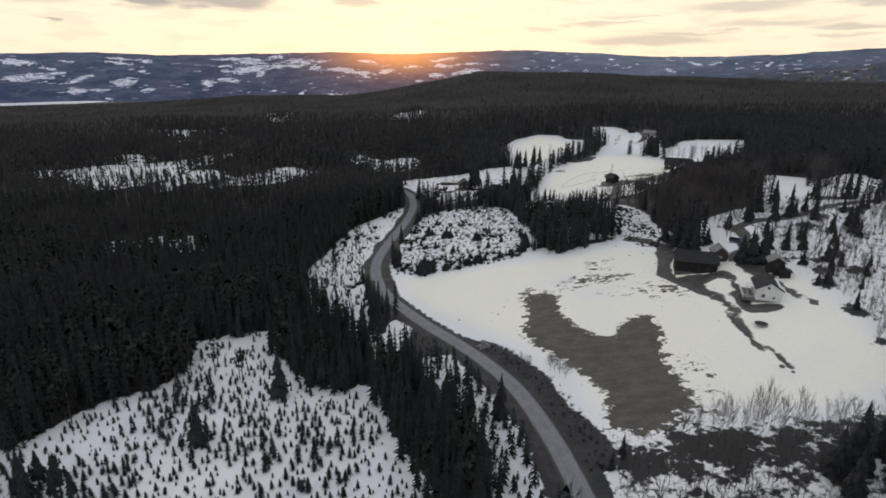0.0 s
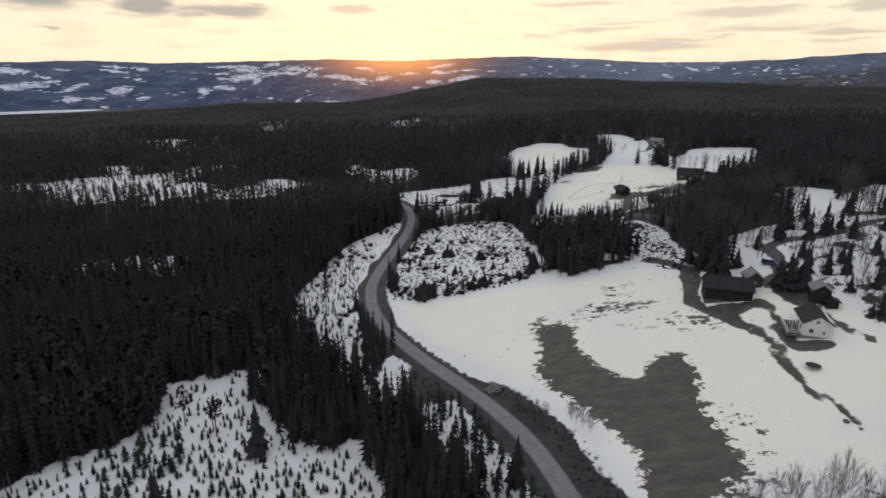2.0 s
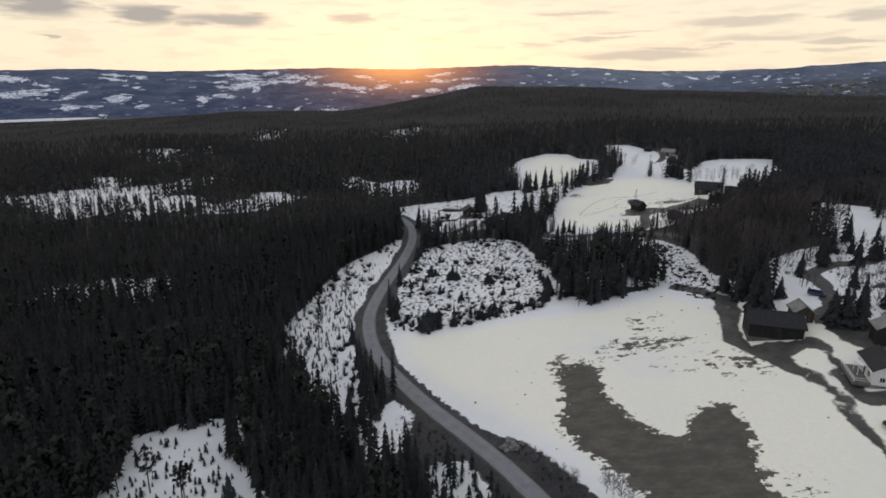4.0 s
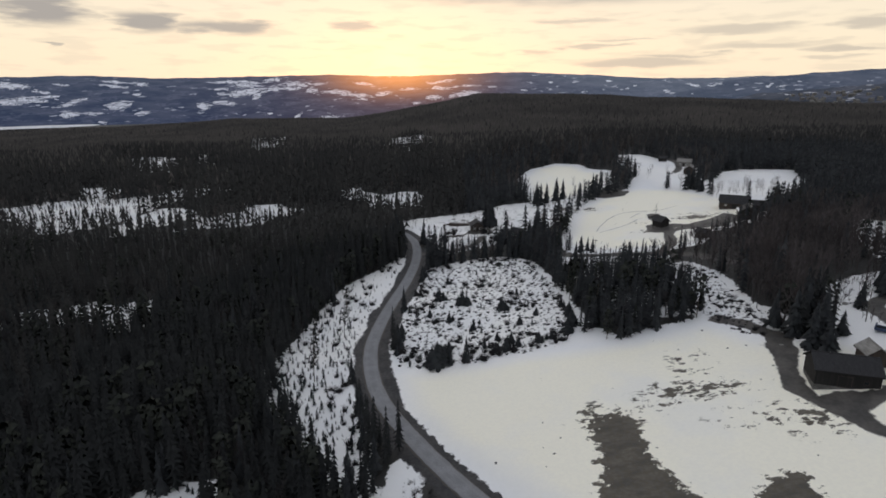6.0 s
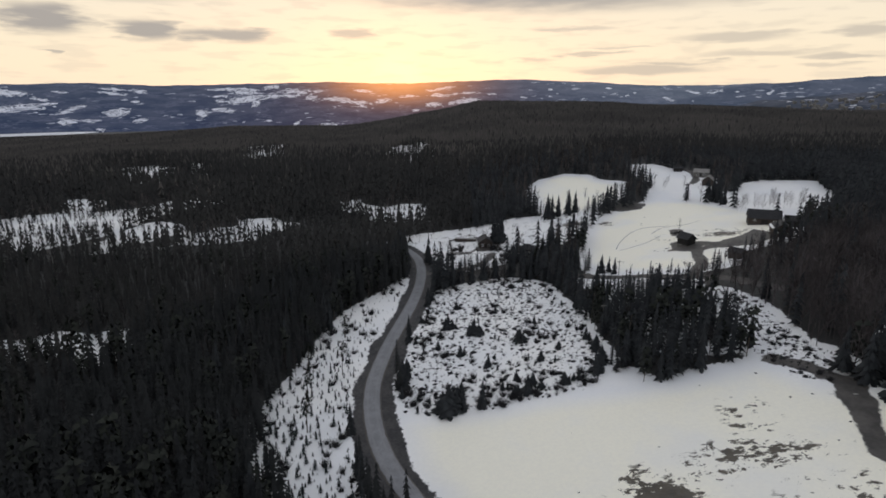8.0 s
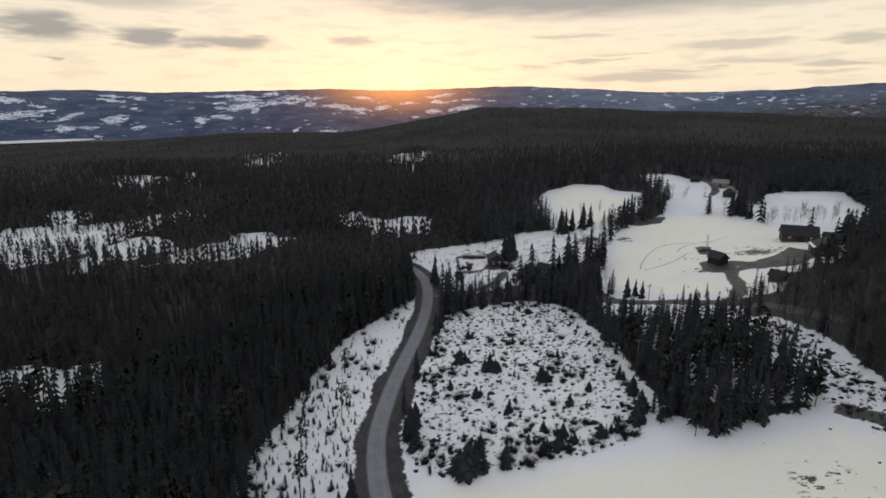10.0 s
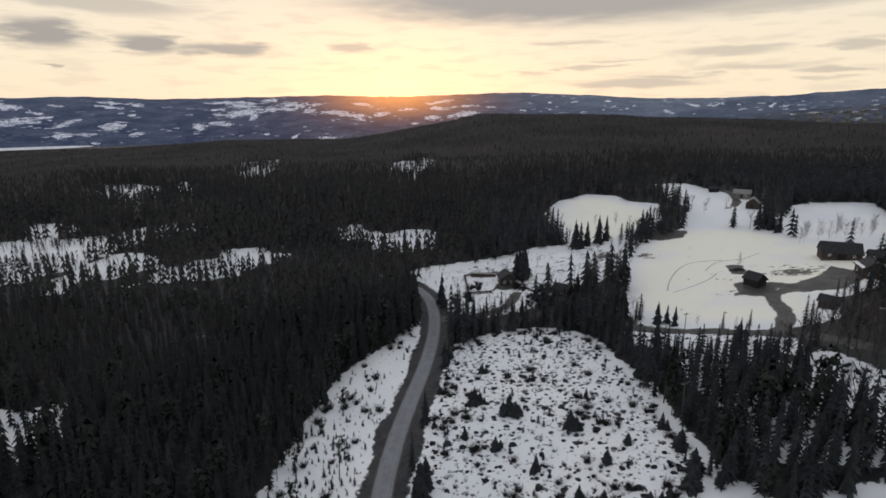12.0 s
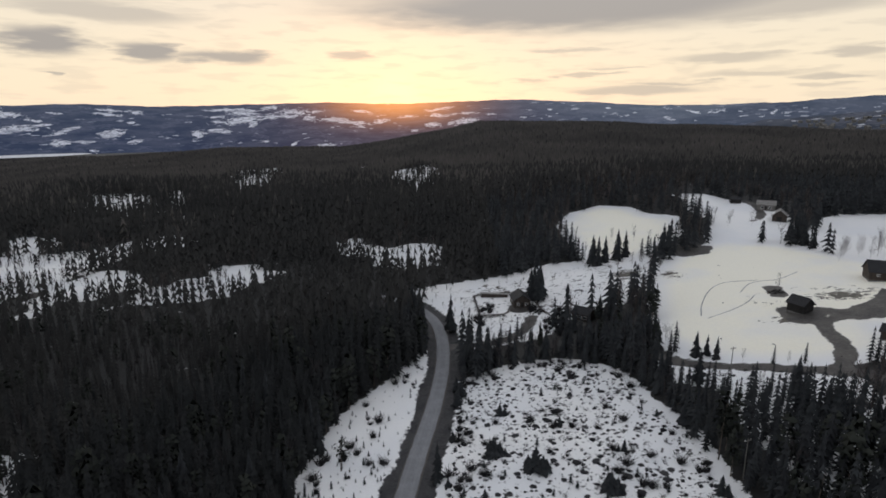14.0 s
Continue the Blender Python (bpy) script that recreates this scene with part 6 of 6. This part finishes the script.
boxes("rail", [(-6.39, -6.27, -4.6, 4.2, 1.1, 1.17), (-6.36, -6.3, -4.6, 4.2, 0.6, 0.66)], M_TRIM, rail)
boxes("rail", [(-6.4, -3.2, -4.6, -4.5, 1.1, 1.17), (-6.4, -3.2, -4.58, -4.52, 0.6, 0.66)], M_TRIM, rail)
gable_house("barn", "long black-tarred barn with dark roof beside the drive", "barn", 78.7, 175.0, 74, 7.6, 12.4, 3.6, 2.4, M_DARKWOOD, M_TILE,
            [("w", -3.5, 1.2, 0.8, 0.7)], [("w", 0.5, 0.05, 2.6, 2.5)], snow=[])
gable_house("storehouse", "small brown storehouse with a grey sheet roof", "shed", 88.0, 179.2, -12, 4.4, 5.2, 2.9, 1.7, M_BROWNWOOD, M_SHEET, [("s", 0, 1.1, 0.6, 0.6)], [("s", -1.2, 0.05, 0.8, 1.9)])
gable_house("storehouse", "tall dark storehouse with pale grey roof above the lawn", "shed", 97.6, 163.0, -20, 4.2, 4.8, 4.0, 1.5, M_DARKWOOD, M_SHEET, [("s", 0, 3.2, 0.6, 0.6)], [("s", 0, 0.1, 0.9, 2.0)])
gable_house("garden_shed", "low dark shed leaning on the storehouse", "shed", 98.7, 159.4, -20, 2.8, 2.6, 1.9, 0.5, M_DARKWOOD, M_TILE, [], [("s", 0, 0.05, 0.8, 1.7)])
gable_house("log_cabin", "small dark log cabin on thawed ground in a snowy field", "cabin", 88.7, 316.4, 25, 4.8, 5.4, 2.8, 1.9, M_DARKWOOD, M_TILE, [("s", -0.9, 1.0, 0.7, 0.7)], [("s", 0.9, 0.05, 0.9, 1.9)])
gable_house("barn", "long dark brown barn with a stone base above the farmyard", "barn", 132.4, 338.2, 68, 8.0, 13.2, 2.9, 3.2, M_BROWNWOOD, M_TILE, [("w", -4, 1.4, 0.8, 0.7), ("w", 4, 1.4, 0.8, 0.7)], [("w", 0, 0.05, 2.8, 2.6)])
gable_house("farmhouse", "dark brown farmhouse with dark roof at the farmyard", "house", 125.0, 311.0, -20, 7.4, 9.0, 3.4, 2.2, M_BROWNWOOD, M_TILE, [("s", -1.6, 1.0, 1.0, 1.1), ("s", 1.6, 1.0, 1.0, 1.1), ("w", 2, 1.0, 1.0, 1.1)], [("w", -1, 0.1, 0.9, 2.0)], (0.5, 1.0), snow=[(-1, -4.5, 4.5, 0.8, 0.98)])
gable_house("woodshed", "small brown woodshed by the lane", "shed", 95.6, 287.4, 40, 3.8, 4.6, 2.4, 1.3, M_BROWNWOOD, M_TILE, [], [("s", 0, 0.05, 1.2, 1.9)])
gable_house("farmhouse", "brown croft house with dark roof inside a fenced garden", "house", 5.0, 360.0, 4, 6.6, 8.6, 2.9, 2.2, M_BROWNWOOD, M_TILE, [("s", -1.6, 0.9, 0.9, 1.1), ("s", 1.6, 0.9, 0.9, 1.1), ("w", 1, 0.9, 1.0, 1.0)], [("s", 0, 0.1, 0.9, 2.0)], (0.3, 1.0))
gable_house("cottage", "small dark cottage with white-framed windows among spruces", "cottage", 25.4, 338.6, 50, 5.2, 6.4, 2.6, 1.7, M_BROWNWOOD, M_TILE, [("w", -1.8, 0.9, 1.0, 1.0), ("w", 0.0, 0.9, 1.0, 1.0), ("w", 1.8, 0.9, 1.0, 1.0)], [("s", 0, 0.1, 0.9, 2.0)], None, snow=[(1, -2.6, 1.2, 0.5, 0.9)])
gable_house("farmhouse", "far grey-roofed farmhouse with a snowy yard", "house", 155.0, 459.5, 60, 6.6, 9.0, 2.9, 1.9, M_GREYWOOD, M_SHEET, [("w", -2, 0.9, 1.0, 1.0), ("w", 2, 0.9, 1.0, 1.0)], [("w", 0, 0.1, 0.9, 2.0)])
gable_house("barn", "brown barn with a pale snow-edged roof on the hill farm", "barn", 150.5, 438.0, -30, 6.6, 8.6, 3.0, 2.6, M_BROWNWOOD, M_SHEET, [], [("s", 0, 0.05, 2.2, 2.3)], snow=[(-1, -4.4, 4.4, 0.6, 0.98)])
gable_house("garage", "small dark garage at the hill farm", "shed", 145.2, 475.0, 75, 4.0, 5.6, 2.2, 1.0, M_DARKWOOD, M_TILE, [], [("w", 0, 0.05, 2.2, 1.9)])
gable_house("farm_shed", "dark farm shed below the long barn", "shed", 140.5, 327.5, 65, 6.0, 8.0, 2.6, 1.8, M_DARKWOOD, M_TILE, [], [("w", 0, 0.05, 2.2, 2.1)], snow=[(1, -4, 4, 0.75, 0.98)])


# ---- fence, trampoline, van, stones, pole ----
def fence(line, label):
    ob = thing("garden_fence", line[0][0], line[0][1], label, "fence")
    x0, y0, z0 = line[0][0], line[0][1], land_z(*line[0])
    for (ax, ay), (bx, by) in zip(line[:-1], line[1:]):
        n = max(1, int(math.hypot(bx - ax, by - ay) / 2.2))
        for k in range(n):
            p = [(ax + (bx - ax) * q / n - x0, ay + (by - ay) * q / n - y0) for q in (k, k + 1)]
            zz = [land_z(q[0] + x0, q[1] + y0) - z0 for q in p]
            v, f = [], []
            rod(v, f, (*p[0], zz[0] - 0.3), (*p[0], zz[0] + 1.2), 0.12, 0.11, 6)
            part("post", np.array(v), np.array(f), M_BROWNWOOD, ob)
            v, f = [], []
            for hgt in (0.45, 0.75, 1.02):
                rod(v, f, (*p[0], zz[0] + hgt), (*p[1], zz[1] + hgt), 0.11, 0.11, 4)
            part("rail", np.array(v), np.array(f), M_BROWNWOOD, ob)


x, y = jitter_grid(-14.5, 15, 344, 375, 0.55)
hedge = np.min([line_distance(x, y, p)[0] for p in ([(-10.3, 376), (-13.3, 371), (-12.6, 363), (-11.5, 350), (-2.6, 349.3)], [(-10, 376), (4, 374)], [(11.2, 368), (11.8, 360), (12.8, 350), (14.3, 346)])], 0)
keep = (hedge < 0.75) & (rng.uniform(size=len(x)) < 0.85)
x, y = x[keep], y[keep]
h = rng.uniform(0.5, 1.0, len(x))
stuff("garden_hedge", SHRUB, x, y, h * 0.7, h, M_SHRUB, rng, "low dark leafless hedge round the croft garden", "hedge", 0.05)
fence([(-10.3, 372), (-13.3, 371), (-12.6, 363), (-11.5, 350), (-2.6, 349.3), (1, 353)], "dark wooden rail fence round the croft garden")
fence([(10.4, 368), (11, 360), (12, 350), (13.5, 346)], "dark wooden rail fence beside the croft house")
wood = thing("woodpile", -4.5, 370.8, "long low stack of dark firewood under sheet", "woodpile", turn=-8)
boxes("stack", [(-5.6, 5.6, -0.9, 0.9, -0.3, 1.5)], M_BROWNWOOD, wood)
boxes("cover", [(-5.8, 5.8, -1.1, 1.1, 1.5, 1.62)], M_SHEET, wood)

tramp = thing("trampoline", 80.4, 135.4, "round black trampoline standing on the snowy lawn", "trampoline")
v, f = [], []
N = 28
ring = [(1.42 * math.cos(2 * math.pi * k / N), 1.42 * math.sin(2 * math.pi * k / N), 0.62) for k in range(N)]
part("mat", np.array(ring + [(0, 0, 0.58)]), np.array([(k, (k + 1) % N, N) for k in range(N)]), M_MAT, tramp)
for k in range(N):
    a, b = ring[k], ring[(k + 1) % N]
    rod(v, f, (a[0] * 1.1, a[1] * 1.1, 0.64), (b[0] * 1.1, b[1] * 1.1, 0.64), 0.05, 0.05, 5)
part("rim", np.array(v), np.array(f), M_STEEL, tramp)
v = [(r * c[0], r * c[1], 0.66) for r in (1.0, 1.12) for c in ring]
part("pad", np.array(v), np.array([(k, (k + 1) % N, N + (k + 1) % N) for k in range(N)] + [(k, N + (k + 1) % N, N + k) for k in range(N)]), M_MAT, tramp)
for k in range(4):
    a = math.pi / 4 + k * math.pi / 2
    v, f = [], []
    rod(v, f, (1.5 * math.cos(a), 1.5 * math.sin(a), -0.15), (1.5 * math.cos(a), 1.5 * math.sin(a), 0.62), 0.04, 0.04, 6)
    part("leg", np.array(v), np.array(f), M_STEEL, tramp)


def van(x, y, turn, label):
    ob = thing("van", x, y, label, "van", turn=turn)
    prism("body", [(-2.2, 0.35), (2.2, 0.35), (2.25, 0.8), (1.7, 1.0), (1.25, 1.7), (0.9, 1.85), (-2.1, 1.85), (-2.25, 1.2)], -0.85, 0.85, M_BLUE, ob)
    for s in (-1, 1):
        boxes("side_window", [(-1.9, 1.1, s * 0.853 - 0.01, s * 0.853 + 0.01, 1.15, 1.65)], M_GLASS, ob)
        for wx in (-1.4, 1.4):
            w = new("wheel")
            w.parent = ob
            v, f = [], []
            rod(v, f, (wx, s * 0.72, 0.33), (wx, s * 0.92, 0.33), 0.33, 0.33, 14)
            part("tyre", np.array(v), np.array(f), M_RUBBER, w)
            v, f = [], []
            rod(v, f, (wx, s * 0.74, 0.33), (wx, s * 0.93, 0.33), 0.2, 0.18, 12)
            b = len(v)
            v.append((wx, s * 0.93, 0.33))
            f += [(b - 12 + k, b - 12 + (k + 1) % 12, b) for k in range(12)]
            part("rim", np.array(v), np.array(f), M_STEEL, w)
    boxes("snow_patch", [(-1.8, 0.6, -0.7, 0.7, 1.853, 1.9)], M_SNOWCAP, ob, "thin crust of snow on the roof")


van(98.5, 189.8, -40, "blue van parked in snow by the lane")


def boulder(x, y, size, seed, label="", z=None):
    rr = random.Random(seed)
    bm = bmesh.new()
    bmesh.ops.create_icosphere(bm, subdivisions=2, radius=size)
    off = Vector((rr.uniform(0, 50), rr.uniform(0, 50), 0))
    for q in bm.verts:
        q.co *= 1 + 0.35 * noise.noise(q.co / size * 1.2 + off)
        q.co.z *= 0.65
    me = bpy.data.meshes.new("boulder")
    bm.to_mesh(me)
    bm.free()
    me.materials.append(M_STONE)
    ob = new("boulder", me)
    ob.matrix_basis = pose(x, y, (land_z(x, y) if z is None else z) + size * 0.25, 0, 0, rr.uniform(0, 360))
    return tagged(ob, label or "rough grey field boulder beside the road bank", "stone", "boulders by the road")


for k in range(22):
    boulder(8.2 + rnd.gauss(0, 1.5), 146.3 + rnd.gauss(0, 0.8), rnd.uniform(0.35, 0.95), 300 + k)
for k, (bx, by) in enumerate([(76.5, 117.5), (77.6, 115), (66, 383), (60, 381), (57, 384), (113, 208), (100, 207)]):
    boulder(bx, by, rnd.uniform(0.4, 0.8), 340 + k, "grey stone lying in the snow")


def power_pole(x, y, tall, turn):
    ob = thing("power_pole", x, y, "grey wooden power pole with a cross arm", "pole", "power poles", turn=turn)
    v, f = [], []
    rod(v, f, (0, 0, -0.5), (0, 0, tall), 0.13, 0.09, 8)
    part("pole", np.array(v), np.array(f), M_GREYWOOD, ob)
    boxes("cross_arm", [(-0.9, 0.9, -0.06, 0.06, tall - 0.6, tall - 0.45)], M_GREYWOOD, ob)
    for q in (-0.75, 0, 0.75):
        v, f = [], []
        rod(v, f, (q, 0, tall - 0.45), (q, 0, tall - 0.2), 0.05, 0.03, 6)
        part("insulator", np.array(v), np.array(f), M_TRIM, ob)


for ex, ey in ((98, 196), (34.5, 243), (50, 281)):
    power_pole(ex, ey, 9.0, 20)

x, y = jitter_grid(94, 178, 114, 224, 2.4)
keep = (inside(x, y, SPARSE) > 1) & (rng.uniform(size=len(x)) < 0.4 + 0.5 * ripple(x, y, 9, 7)) & (line_distance(x, y, lane_lines[4])[0] > 3)
x, y = x[keep], y[keep]
h = rng.uniform(0.5, 1.8, len(x))
stuff("bare_bushes", SHRUB, x, y, h * 0.9, h, M_SHRUB, rng, "dark low bushes in the snow by the cottages", "bushes", 0.05)

# ---- trodden paths in the snow of the upper field ----
for trail in ([(61.7, 325), (66.4, 335.4), (74.6, 348), (83, 354), (94, 351.6)], [(62.5, 322), (73.4, 326.6), (80.5, 331.3), (85, 336.2)], [(82.5, 341), (88.6, 348), (94.4, 350.2), (101, 349.8), (111.7, 356.5)]):
    strip("trail", curve_points(trail, 1.0), 0.2, 0.1, M_TRODDEN, "dark trodden footpath across the snowy field", 3)


# ---- far village ----
def village(n, seed):
    rr = random.Random(seed)
    V, F = [], []
    for _ in range(n):
        a, r = radians(rr.gauss(33.2, 2.4)), rr.uniform(2450, 2800)
        k = (r - 2150) / 750
        top = EYE_Z + 2900 * math.tan(radians(float(np.interp(math.degrees(a), (24, 25.8, 27.3, 30.8, 33.9, 36.3, 60), (-1.2, -0.37, 0.02, 0.34, 0.63, 0.87, 1.0)))))
        z = -60 + (top + 60) * (0.25 * k + 0.75 * k ** 0.8) + 2
        x, y, w, l, h = EYE_X + r * math.sin(a), EYE_Y + r * math.cos(a), rr.uniform(5, 8), rr.uniform(4, 6), rr.uniform(4, 6)
        b = len(V)
        box(V, F, x - w, x + w, y - l, y + l, z - 8, z + h)
        b = len(V)
        V += [(x - w - 0.5, y - l - 0.5, z + h), (x - w - 0.5, y + l + 0.5, z + h), (x - w - 0.5, y, z + h + 3), (x + w + 0.5, y - l - 0.5, z + h), (x + w + 0.5, y + l + 0.5, z + h), (x + w + 0.5, y, z + h + 3)]
        F += [(b, b + 3, b + 5), (b, b + 5, b + 2), (b + 1, b + 2, b + 5), (b + 1, b + 5, b + 4), (b, b + 2, b + 1), (b + 3, b + 4, b + 5)]
    return np.array(V), np.array(F)


vv, vf = village(70, 9)
tagged(new("village_houses", mesh_from("village_houses", vv, vf, M_GREYWOOD)), "scattered pale houses of a far village on the hillside", "village", kind="stuff")
x, y = jitter_grid(89.5, 95.5, 333.5, 339, 0.8)
keep = (np.hypot((x - 92.2) / 3, (y - 336) / 2.4) < 1) & (np.hypot(x - 94, y - 337.9) > 0.4)
stuff("thicket", SHRUB, x[keep], y[keep], np.full(keep.sum(), 0.8), rng.uniform(0.5, 1.3, keep.sum()), M_SHRUB, rng, "dark bush patch beside a bare tree in the field", "shrubs", 0.05)
x, y = jitter_grid(-20, 108, 100, 400, 5.0)
keep = (np.max([inside(x, y, p) for p in (FIELD, UPPER, KNOLL)], 0) > 2) & (rng.uniform(size=len(x)) < 0.05 + 0.1 * (ripple(x, y, 15, 4) > 0.35)) & (inside(x, y, DRIVE) < -1) & (inside(x, y, YARD) < -1) & (inside(x, y, MELT) < -2)
x, y = x[keep], y[keep]
h = rng.uniform(0.1, 0.28, len(x))
stuff("grass_tufts", MOUND, x, y, h * rng.uniform(1.0, 2.0, len(x)), h, M_SHRUB, rng, "dark tufts of dead grass standing out of the field snow", "grass", 0.03)
